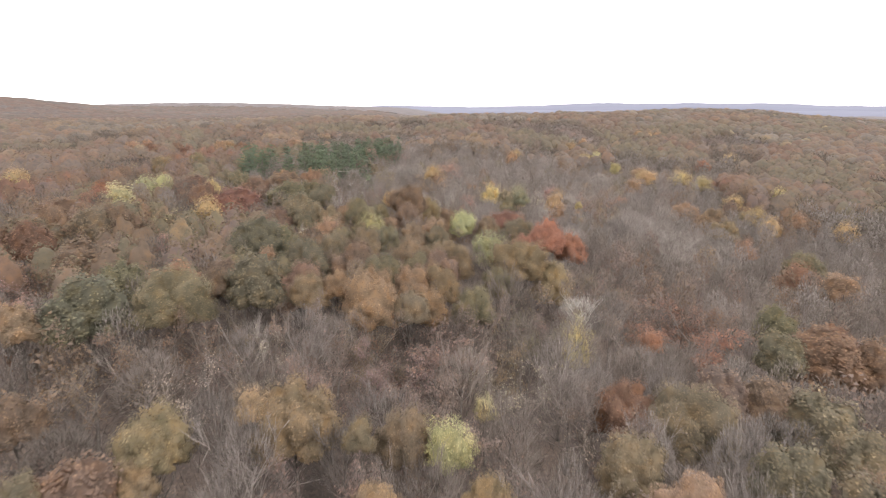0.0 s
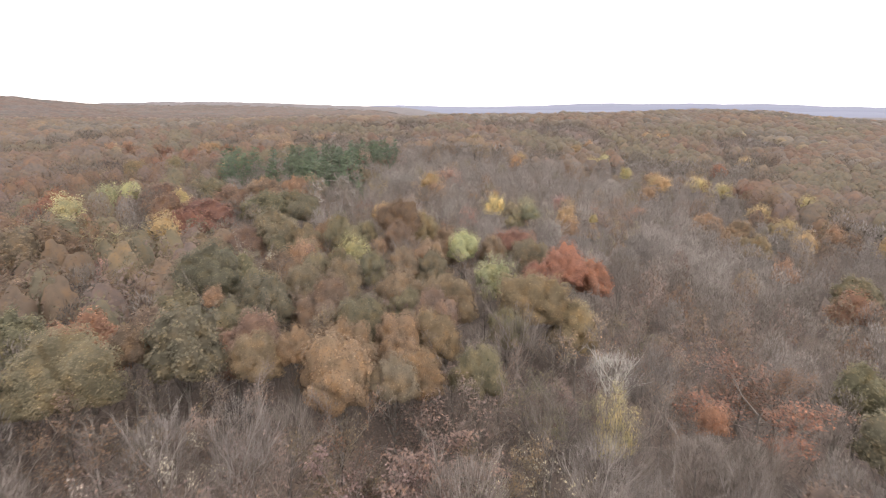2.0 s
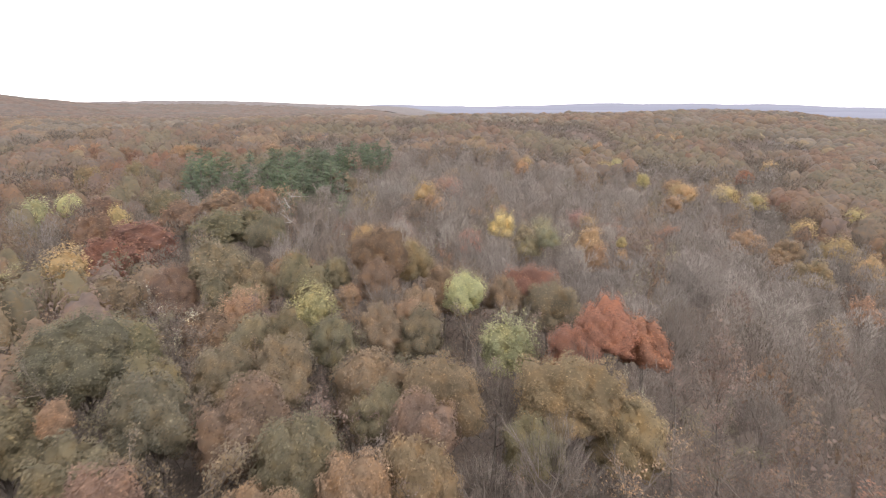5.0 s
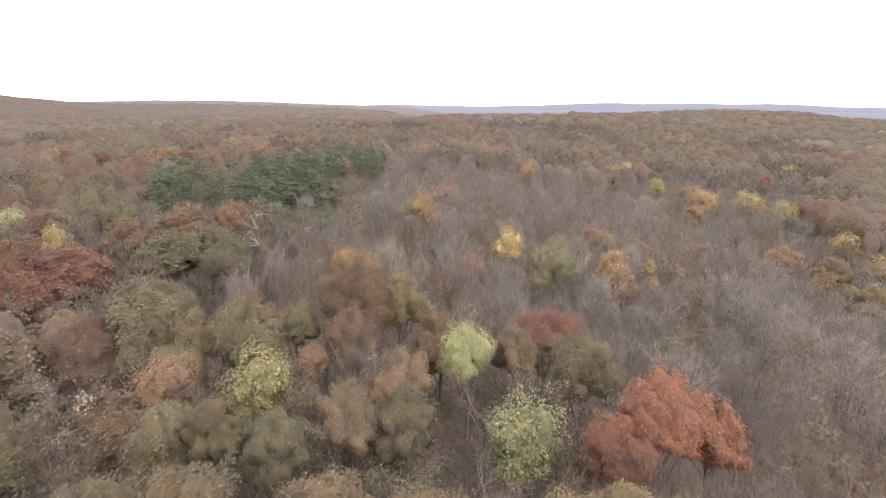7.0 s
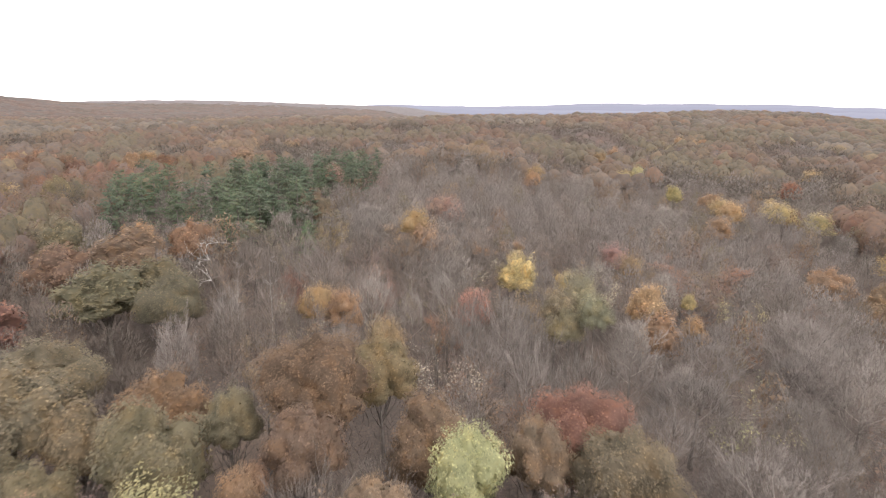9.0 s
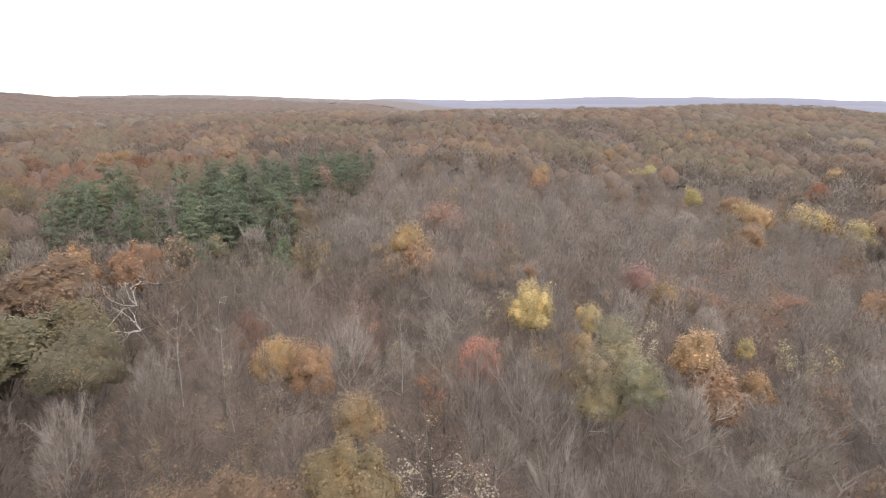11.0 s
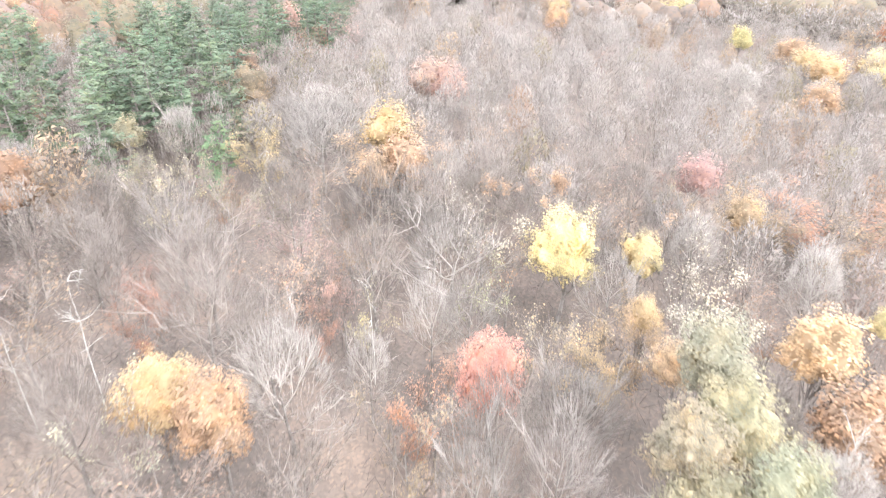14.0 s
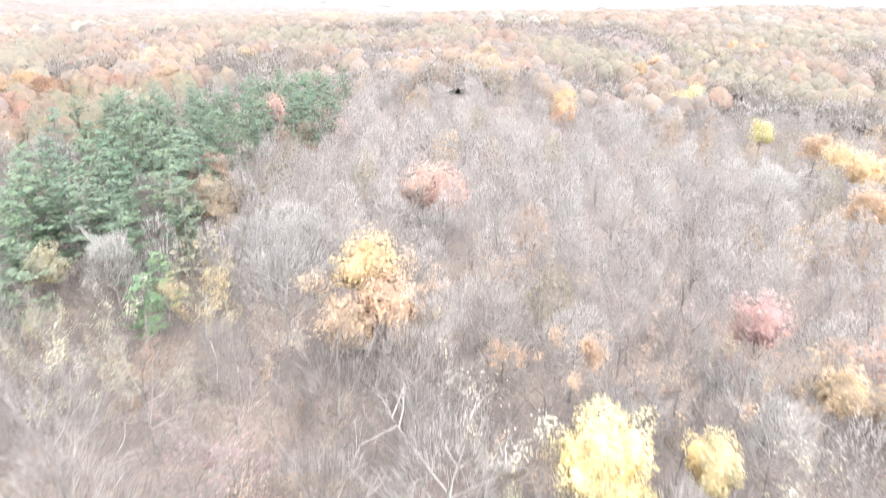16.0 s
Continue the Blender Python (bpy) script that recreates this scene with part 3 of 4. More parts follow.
plant("sparse", 53.0, 135.9, 11.8, 17.0, "russet")
plant("oak", -0.8, 136.1, 10.0, 18.0, "ochre")
plant("oak", -13.1, 136.1, 10.9, 18.0, "olive")
plant("maple", -38.2, 136.3, 4.3, 18.0, "orange")
plant("leafy", 60.0, 136.3, 10.7, 17.0, "russet")
plant("oak", -44.2, 136.5, 10.4, 18.0, "olive")
plant("oak", -30.6, 141.7, 11.5, 19.0, "green")
plant("oak", -83.4, 146.6, 19.5, 18.0, "brown")
plant("oak", -33.2, 148.2, 9.3, 18.0, "olive")
plant("leafy", -12.2, 149.5, 9.0, 18.0, "mauve")
plant("oak", -26.2, 152.9, 9.2, 18.0, "olive")
plant("oak", 26.9, 154.6, 12.2, 16.0, "ochre")
plant("oak", 1.6, 154.0, 14.0, 20.5, "ochre")
plant("oak", -101.8, 155.7, 12.8, 18.6, "russet")
plant("oak", 19.0, 155.5, 17.0, 21.0, "ochre")
plant("oak", -112.4, 157.4, 10.8, 18.5, "russet")
plant("oak", -44.8, 152.5, 15.5, 22.5, "green")
plant("oak", -7.6, 157.8, 12.4, 18.0, "brown")
plant("oak", -42.0, 159.7, 9.8, 19.0, "olive")
plant("thin", 30.3, 163.2, 4.8, 17.0, "pale")
plant("leafy", -29.2, 164.0, 7.8, 15.0, "orange")
plant("oak", -107.6, 164.4, 19.2, 18.0, "brown")
plant("oak", -14.8, 167.5, 8.8, 18.0, "olive")
plant("oak", -21.8, 168.3, 7.0, 18.0, "olive")
plant("bare", 34.0, 170.8, 9.0, 14.5, "dusk")
plant("oak", 23.5, 174.4, 10.0, 18.0, "rust")
plant("oak", -97.9, 175.5, 14.3, 19.2, "brown")
plant("oak", -8.4, 175.5, 8.9, 18.0, "brown")
plant("oak", -2.4, 176.2, 9.9, 18.0, "olive")
plant("oak", 29.0, 178.0, 12.0, 21.5, "red")
plant("thin", 18.4, 177.5, 5.1, 18.0, "lime")
plant("oak", -110.4, 177.6, 12.5, 18.7, "brown")
plant("airy", -79.3, 178.1, 7.0, 13.0, "pink")
plant("thin", -44.1, 178.4, 8.9, 19.0, "pale")
plant("airy", 12.3, 178.8, 12.9, 18.0, "pear")
plant("maple", -3.7, 181.2, 6.5, 18.0, "tan")
plant("oak", 37.2, 181.6, 10.3, 18.0, "red")
plant("sparse", -28.7, 181.7, 5.0, 18.0, "tan")
plant("thin", 17.9, 182.8, 4.9, 17.0, "lime")
plant("airy", -20.8, 183.4, 12.6, 18.0, "lime")
plant("airy", -33.1, 183.5, 9.9, 18.0, "orange")
plant("oak", -94.2, 183.9, 13.6, 19.3, "brown")
plant("leafy", -27.9, 184.2, 8.6, 18.0, "mauve")
plant("airy", -15.6, 190.9, 6.2, 16.0, "orange")
plant("oak", -100.4, 191.1, 19.3, 18.0, "olive")
plant("oak", -60.9, 193.4, 13.5, 18.0, "brown")
plant("airy", -15.2, 193.8, 3.9, 15.0, "orange")
plant("maple", 125.4, 196.4, 16.2, 18.0, "orange")
plant("oak", -118.4, 196.9, 20.0, 18.0, "russet")
plant("maple", 6.4, 197.3, 10.5, 20.5, "lime")
plant("oak", -51.5, 199.0, 13.3, 18.0, "brown")
plant("leafy", -95.7, 201.1, 12.7, 18.0, "lime")
plant("oak", 24.3, 202.2, 15.2, 18.0, "olive")
plant("airy", -74.6, 203.0, 11.3, 21.0, "amber")
plant("bare", 40.6, 203.2, 14.8, 18.4, "grey")
plant("oak", -20.5, 203.5, 7.6, 18.0, "olive")
plant("oak", -11.3, 205.5, 14.5, 25.5, "russet")
plant("oak", -30.1, 206.9, 12.9, 19.0, "russet")
plant("oak", -45.0, 202.5, 13.0, 22.4, "olive")
plant("airy", 119.0, 208.8, 17.0, 18.0, "rust")
plant("bare", 52.5, 210.9, 8.7, 19.3, "silver")
plant("oak", 20.6, 211.0, 15.2, 18.0, "rust")
plant("oak", -48.7, 216.1, 15.6, 20.0, "olive")
plant("oak", -77.1, 219.6, 14.0, 19.0, "rust")
plant("thin", 47.4, 220.2, 9.3, 18.0, "lime")
plant("oak", -5.0, 221.7, 11.0, 20.0, "ochre")
plant("oak", 129.2, 222.1, 17.0, 18.0, "olive")
plant("leafy", -22.1, 223.1, 6.6, 18.0, "ochre")
plant("sparse", 63.0, 223.9, 6.9, 14.0, "russet")
plant("leafy", -16.1, 224.0, 3.8, 17.0, "ochre")
plant("bare", 57.2, 225.2, 9.0, 18.0, "silver")
plant("bare", 41.7, 226.2, 15.2, 18.5, "grey")
plant("airy", -116.3, 229.2, 15.0, 21.0, "lime")
plant("bare", 85.3, 230.3, 16.6, 18.6, "silver")
plant("bare", -38.3, 231.0, 7.2, 18.9, "grey")
plant("oak", -126.0, 234.9, 20.0, 18.0, "red")
plant("thin", 2.3, 235.6, 11.7, 16.0, "pale")
plant("oak", -76.3, 237.1, 20.0, 20.0, "rust")
plant("airy", -6.1, 237.8, 7.3, 18.0, "tan")
plant("bare", 78.0, 242.0, 14.3, 18.8, "grey")
plant("airy", 29.9, 243.0, 7.6, 23.0, "sage")
plant("airy", 117.2, 243.6, 10.7, 18.0, "orange")
plant("bare", 65.9, 244.0, 12.5, 19.5, "grey")
plant("maple", -21.0, 256.0, 8.8, 16.5, "amber")
plant("airy", 25.1, 244.7, 7.9, 20.0, "sage")
plant("oak", -92.4, 246.3, 14.6, 19.5, "russet")
plant("bare", -35.3, 246.6, 6.9, 18.5, "silver")
plant("airy", -15.3, 254.5, 9.5, 17.0, "orange")
plant("airy", 23.9, 247.4, 7.7, 23.0, "sage")
plant("bare", 51.8, 247.4, 14.7, 19.3, "grey")
plant("bare", 73.1, 248.0, 12.2, 19.5, "grey")
plant("bare", 8.2, 249.7, 8.5, 19.5, "silver")
plant("oak", -47.0, 250.6, 13.4, 20.0, "olive")
plant("thin", -23.0, 251.7, 5.4, 18.0, "pale")
plant("airy", 29.5, 251.8, 9.3, 23.0, "sage")
plant("oak", -61.2, 254.8, 19.1, 20.0, "olive")
plant("deadspread", -42.0, 256.4, 13.0, 24.0, "silver")
plant("airy", 10.0, 264.0, 9.5, 17.5, "coral")
plant("airy", 30.3, 259.4, 10.0, 24.0, "sage")
plant("airy", 47.2, 260.3, 11.5, 17.0, "orange")
plant("bare", 18.8, 260.7, 10.3, 18.0, "silver")
plant("bare", -10.8, 261.2, 9.7, 20.0, "silver")
plant("leafy", 4.3, 261.4, 7.4, 13.0, "coral")
plant("oak", -55.2, 262.7, 13.9, 19.0, "olive")
plant("snag", -38.5, 262.8, 5.6, 18.8, "silver")
plant("bare", 90.1, 263.9, 13.2, 19.3, "grey")
plant("maple", -94.6, 264.3, 11.2, 19.0, "yellow")
plant("airy", 30.0, 265.7, 6.3, 16.0, "tan")
plant("maple", -141.8, 265.9, 14.1, 18.7, "red")
plant("airy", 56.8, 265.9, 7.6, 15.0, "orange")
plant("snag", -32.7, 266.0, 6.2, 19.5, "silver")
plant("bare", 77.4, 266.1, 14.8, 19.2, "grey")
plant("maple", 46.3, 267.5, 9.5, 20.0, "amber")
plant("bare", -13.9, 266.9, 9.2, 18.5, "dusk")
plant("bare", -3.0, 267.2, 5.9, 15.0, "silver")
plant("bare", -21.0, 269.2, 12.3, 20.0, "dusk")
plant("bare", 84.9, 270.3, 13.7, 19.5, "grey")
plant("leafy", 22.9, 270.3, 6.4, 16.0, "tan")
plant("oak", -78.9, 270.4, 16.1, 20.0, "brown")
plant("leafy", -28.3, 271.1, 4.9, 16.0, "rust")
plant("leafy", -10.4, 273.1, 3.7, 12.0, "rust")
plant("snag", -3.4, 274.1, 5.1, 16.4, "silver")
plant("maple", 58.6, 274.9, 3.9, 17.0, "amber")
plant("leafy", 29.2, 275.8, 6.9, 16.0, "tan")
plant("thin", -3.9, 277.0, 4.3, 13.0, "lime")
plant("bare", 3.6, 277.0, 6.8, 17.0, "silver")
plant("bare", 8.2, 277.5, 8.6, 17.0, "silver")
plant("airy", 30.6, 278.2, 5.7, 14.0, "amber")
plant("leafy", -31.0, 278.4, 5.4, 14.0, "rust")
plant("thin", -7.6, 279.4, 4.4, 15.0, "pink")
plant("bare", -36.3, 279.6, 6.2, 18.0, "dusk")
plant("bare", -24.5, 280.6, 10.8, 19.5, "dusk")
plant("leafy", -9.9, 281.0, 4.8, 15.0, "pink")
plant("maple", -187.4, 281.2, 20.0, 18.0, "amber")
plant("oak", -69.9, 281.9, 20.0, 20.0, "brown")
plant("maple", -131.8, 282.4, 14.8, 18.8, "lime")
plant("thin", 10.7, 283.6, 5.8, 16.0, "lime")
plant("thin", 73.4, 285.1, 11.0, 20.0, "lime")
plant("bare", -42.2, 285.9, 10.3, 18.6, "dusk")
plant("airy", 182.7, 286.9, 15.1, 18.0, "amber")
plant("oak", -111.7, 287.6, 20.0, 18.0, "brown")
plant("bare", 57.7, 288.5, 8.2, 19.5, "silver")
plant("oak", 128.8, 289.0, 17.0, 18.0, "ochre")
plant("maple", 34.8, 295.0, 8.0, 14.5, "amber")
plant("bare", 6.3, 290.1, 15.0, 19.0, "silver")
plant("bare", -32.1, 290.6, 10.8, 19.6, "grey")
plant("airy", 22.3, 291.2, 12.5, 20.0, "yellow")
plant("maple", -195.2, 296.2, 13.8, 18.8, "amber")
plant("oak", -73.5, 297.0, 11.4, 20.0, "orange")
plant("oak", -61.2, 298.5, 12.9, 20.0, "orange")
plant("maple", 155.8, 299.8, 12.0, 18.0, "amber")
plant("oak", -95.2, 301.6, 14.2, 19.5, "olive")
plant("maple", -131.4, 302.5, 11.2, 18.0, "lime")
plant("airy", 54.0, 306.0, 7.0, 18.0, "tan")
plant("umbrella", 19.3, 308.5, 8.5, 19.5, "tan")
plant("airy", 54.9, 306.5, 5.5, 17.0, "amber")
plant("leafy", 68.9, 306.8, 13.7, 19.0, "ochre")
plant("sparse", -10.6, 308.8, 4.2, 11.0, "rust")
plant("bare", -65.2, 309.7, 11.2, 19.6, "silver")
plant("thin", -39.1, 311.8, 5.4, 13.0, "lime")
plant("sparse", -15.8, 312.0, 7.8, 17.0, "tan")
plant("oak", -105.6, 314.3, 14.7, 18.4, "olive")
plant("snag", -22.1, 314.4, 3.2, 16.7, "silver")
plant("snag", -25.6, 316.0, 4.9, 17.8, "silver")
plant("thin", -48.0, 317.1, 5.3, 14.0, "lime")
plant("airy", 178.0, 317.6, 12.0, 18.0, "tan")
plant("airy", -6.8, 318.0, 8.5, 15.5, "tan")
plant("airy", -2.6, 320.5, 10.5, 19.0, "tan")
plant("leafy", 77.7, 319.0, 19.3, 18.0, "rust")
plant("bare", 5.5, 320.5, 8.8, 18.9, "silver")
plant("oak", 136.6, 321.7, 17.0, 18.0, "ochre")
plant("thin", -41.4, 321.8, 6.8, 16.0, "pale")
plant("leafy", -28.9, 322.7, 6.7, 18.0, "amber")
plant("pine", -37.6, 323.2, 7.3, 13.1, "fir")
plant("leafy", -4.1, 323.7, 13.9, 19.0, "tan")
plant("sparse", 52.2, 323.9, 8.5, 16.0, "rust")
plant("thin", 48.9, 325.9, 3.8, 14.0, "lime")
plant("maple", 161.4, 326.1, 17.0, 18.0, "amber")
plant("bare", -18.2, 327.7, 16.0, 20.0, "silver")
plant("thin", 35.3, 329.9, 8.8, 17.0, "pink")
plant("thin", 42.5, 330.0, 9.3, 17.0, "pink")
plant("leafy", -1.9, 330.2, 11.7, 18.0, "tan")
plant("airy", 55.6, 330.3, 10.5, 16.0, "pink")
plant("pine", -38.0, 331.2, 7.5, 13.7, "fir")
plant("airy", -56.8, 332.6, 8.0, 15.0, "sage")
plant("bare", -46.4, 332.8, 8.0, 18.9, "silver")
plant("airy", -5.3, 326.0, 11.0, 22.5, "amber")
plant("oak", 128.0, 337.5, 17.0, 18.0, "orange")
plant("thin", 13.0, 340.6, 8.6, 18.0, "tan")
plant("thin", 22.7, 341.4, 9.7, 18.0, "tan")
plant("bare", -17.1, 343.4, 12.0, 19.0, "silver")
plant("thin", 71.7, 343.6, 6.0, 16.0, "pink")
plant("bare", -27.6, 345.2, 10.8, 18.5, "silver")
plant("bare", -21.4, 348.7, 10.5, 18.6, "silver")
plant("airy", 163.3, 356.9, 14.6, 18.0, "amber")
plant("leafy", -38.0, 358.6, 11.6, 21.0, "brown")
plant("snag", -58.3, 360.1, 7.5, 16.7, "silver")
plant("oak", -40.8, 364.0, 10.5, 19.0, "brown")
plant("oak", -159.7, 368.6, 14.5, 19.5, "ochre")
plant("oak", -145.6, 382.7, 12.6, 19.2, "ochre")
plant("airy", 5.7, 383.1, 14.0, 17.0, "pink")
plant("airy", 201.5, 383.4, 14.8, 18.0, "yellow")
plant("oak", -48.3, 383.8, 11.2, 19.5, "brown")
plant("airy", 0.6, 386.6, 12.9, 17.0, "pink")
plant("airy", 121.1, 405.9, 13.7, 19.0, "orange")
plant("airy", 168.6, 415.7, 17.0, 18.0, "yellow")
plant("bare", 101.5, 418.9, 16.6, 19.0, "silver")
plant("thin", -26.4, 424.1, 13.9, 18.0, "pink")
plant("bare", 106.5, 431.3, 15.3, 18.9, "silver")
plant("airy", 161.8, 432.8, 17.0, 19.0, "yellow")
plant("airy", 139.4, 439.5, 17.0, 19.0, "amber")
plant("sparse", -33.2, 449.1, 11.4, 19.0, "pink")
plant("oak", -198.1, 452.3, 13.8, 18.8, "russet")
plant("airy", 142.3, 456.6, 17.0, 19.0, "amber")
plant("airy", 169.0, 457.8, 17.0, 18.0, "yellow")
plant("airy", -53.0, 460.5, 13.0, 19.0, "pink")
plant("oak", -181.9, 461.4, 13.7, 19.2, "russet")
plant("sparse", -34.4, 465.6, 13.7, 18.8, "pink")
plant("oak", -210.0, 472.4, 13.2, 18.5, "russet")
plant("pine", -44.9, 476.1, 9.0, 22.1, "pine")
plant("oak", -196.7, 479.6, 13.1, 18.8, "russet")
plant("maple", 145.8, 479.8, 17.0, 18.0, "orange")
plant("pine", -42.6, 485.8, 9.0, 22.4, "pine")
plant("oak", -237.3, 495.1, 13.8, 19.2, "orange")
plant("maple", 53.5, 498.2, 11.4, 19.0, "orange")
plant("maple", 133.6, 498.3, 11.5, 19.0, "yellow")
plant("oak", -171.8, 499.0, 14.2, 19.5, "orange")
plant("oak", -221.6, 503.8, 14.0, 19.1, "orange")
plant("oak", -157.0, 506.2, 20.0, 19.0, "rust")
plant("maple", 205.6, 508.9, 15.0, 19.3, "red")
plant("oak", -248.9, 514.6, 13.0, 18.7, "orange")
plant("oak", -170.8, 517.4, 13.8, 19.1, "orange")
plant("oak", -236.0, 521.6, 14.2, 19.5, "orange")
plant("maple", 60.5, 536.8, 13.4, 18.8, "orange")
plant("oak", -125.7, 553.2, 20.0, 19.0, "tan")
plant("airy", 126.1, 576.7, 17.0, 19.0, "yellow")
plant("airy", 260.4, 588.2, 17.0, 18.0, "amber")
plant("maple", 140.7, 593.7, 12.4, 18.6, "lime")
plant("maple", 131.1, 669.8, 17.0, 19.0, "orange")
plant("oak", -124.2, 678.5, 20.0, 19.0, "tan")
plant("oak", 33.1, 688.9, 20.0, 19.0, "tan")
plant("maple", 150.4, 698.5, 14.5, 18.9, "orange")
plant("maple", 232.3, 735.5, 12.6, 18.6, "orange")
plant("maple", 224.2, 749.1, 14.0, 19.5, "orange")
plant("maple", 246.9, 750.1, 13.6, 18.5, "orange")


# ---- the rest of the wood ----
def grain_of(x, y, scale, shift=0.0):
    return noise.noise((x / scale + shift, y / scale - shift, shift * 0.37))


def leafless(x, y):
    """Whether the leafless woods stand here: on the slope and ahead, but not in the east."""
    g = grain_of(x, y, 45)
    slope = x > 18 + 14 * g and 95 < y < 300
    ahead = y > 217 + 10 * g and y < 620 + 90 * g - 0.25 * abs(x) and x > -110 + 40 * g
    east = x > 0.42 * y + 10 + 20 * g and y > 330
    return (slope or ahead) and not east


def wood_kind(x, y, rng):
    """Which tree grows here: oaks on the near plateau, bare woods on the slope and ahead, mixed autumn woods all round."""
    g, h = grain_of(x, y, 45), grain_of(x, y, 26, 7.3)
    r = rng.random()
    if leafless(x, y):
        if x < -18 and 285 < y < 335 and r < 0.8:
            return ("thin", ("lime", "pale", "tan")[int(rng.random() * 3)]) if r < 0.15 else ("sparse", ("olive", "brown", "olive")[int(rng.random() * 3)]) if r < 0.4 else ("bare", ("umber", "dusk")[int(rng.random() * 2)])
        if x < -8 and y < 300 and r < 0.85:
            return ("sparse", "brown") if r < 0.2 else ("bare", ("umber", "dusk", "umber")[int(rng.random() * 3)])
        if y < 205 and r < 0.8:
            return ("bare", ("dusk", "umber", "dusk", "grey")[int(rng.random() * 4)]) if r < 0.66 else ("sparse", ("russet", "mauve", "brown")[int(rng.random() * 3)])
        if r < (0.86 if y < 280 else 0.68):
            return "bare", ("grey", "dusk", "silver", "grey")[int(rng.random() * 4)]
        if r < (0.96 if y < 280 else 0.9):
            return "thin", ("tan", "pale", "mauve", "pink")[int(rng.random() * 4)]
        return ("sparse", ("mauve", "brown", "tan", "olive", "russet")[int(rng.random() * 5)])
    if y < 110:
        if r < 0.42:
            return ("leafy" if r < 0.2 else "sparse"), ("mauve", "brown", "mauve", "russet", "brown")[int(rng.random() * 5)]
        if r < 0.75:
            return "bare", ("dusk", "grey")[int(rng.random() * 2)]
        return ("oak" if r > 0.88 else "bare"), ("brown", "olive", "mauve", "russet")[int(rng.random() * 4)] if r > 0.88 else "dusk"
    if y < 215 and x > -75:
        # between the large crowns of the near plateau stand thinner, duller trees
        if r < (0.3 if x < 0 else 0.08):
            return "oak", ("olive", "brown", "olive", "brown", "ochre")[int(rng.random() * 5)]
        if r < 0.62:
            return "bare", ("dusk", "umber", "dusk")[int(rng.random() * 3)]
        return ("leafy" if r > 0.85 else "sparse"), ("mauve", "brown", "mauve", "olive")[int(rng.random() * 4)]
    if y < 380 + 80 * g and x > -150 - 60 * h:
        if r < 0.5 - 0.5 * h:
            return "oak", ("olive", "olive", "brown", "brown", "russet", "mauve")[int(rng.random() * 6)]
        if r < 0.75:
            return "bare", ("dusk", "umber")[int(rng.random() * 2)]
        return "sparse", ("brown", "mauve", "olive", "russet")[int(rng.random() * 4)]
    # farther off the trees stand in drifts of one colour
    patch = grain_of(x, y * 0.55, 75, 3.1) * 0.95 + 0.5 + 0.16 * (rng.random() - 0.5) - 0.14 * smooth((x - 50) / 150) + 0.1 * smooth((-x - 100) / 150)
    bare_drift = grain_of(x, y * 0.5, 55, 9.4) + 0.25 * (rng.random() - 0.5)
    if r < 0.02:
        return "maple", ("amber", "yellow", "red", "tan")[int(rng.random() * 4)]
    if bare_drift > 0.2:
        return "bare", ("dusk", "umber")[int(rng.random() * 2)]
    if bare_drift > 0.12:
        return "sparse", ("brown", "mauve")[int(rng.random() * 2)]
    return "oak", ("olive", "brown", "olive", "brown", "rust", "mauve", "russet", "rust", "orange")[int(np.clip(patch * 9, 0, 8))]


class Cells:
    """Trees by cells of 12 m, to keep them apart."""

    def __init__(self):
        self.cells = {}

    def add(self, x, y, r):
        self.cells.setdefault((int(x // 12), int(y // 12)), []).append((x, y, r))

    def free(self, x, y, r):
        a, b = int(x // 12), int(y // 12)
        return all((x - p) ** 2 + (y - q) ** 2 > (0.6 * (r + s)) ** 2 for i in (-1, 0, 1) for j in (-1, 0, 1) for p, q, s in self.cells.get((a + i, b + j), ()))


taken = Cells()
for x, y, w in PLANTED:
    taken.add(x, y, w / 2)
# small openings in the canopy south of some brighter trees
for x, y in ((5.5, 194.0), (-18.5, 169.5), (11.5, 169.0), (20.5, 281.0), (-12.0, 244.0)):
    taken.add(x, y, 4.5)
rng = random.Random(11)


def in_stand(x, y):
    """The pine stand: a strip of about 60 by 150 m, skewed to the west as it goes north."""
    middle_x = -72 - 12 * smooth((y - 330) / 70) + 34 * smooth((y - 405) / 70)
    return 322 < y < 500 and abs(x - middle_x) < 36 - 22 * smooth((y - 430) / 60) - 16 * smooth((345 - y) / 25) + 5 * grain_of(x, y, 12)


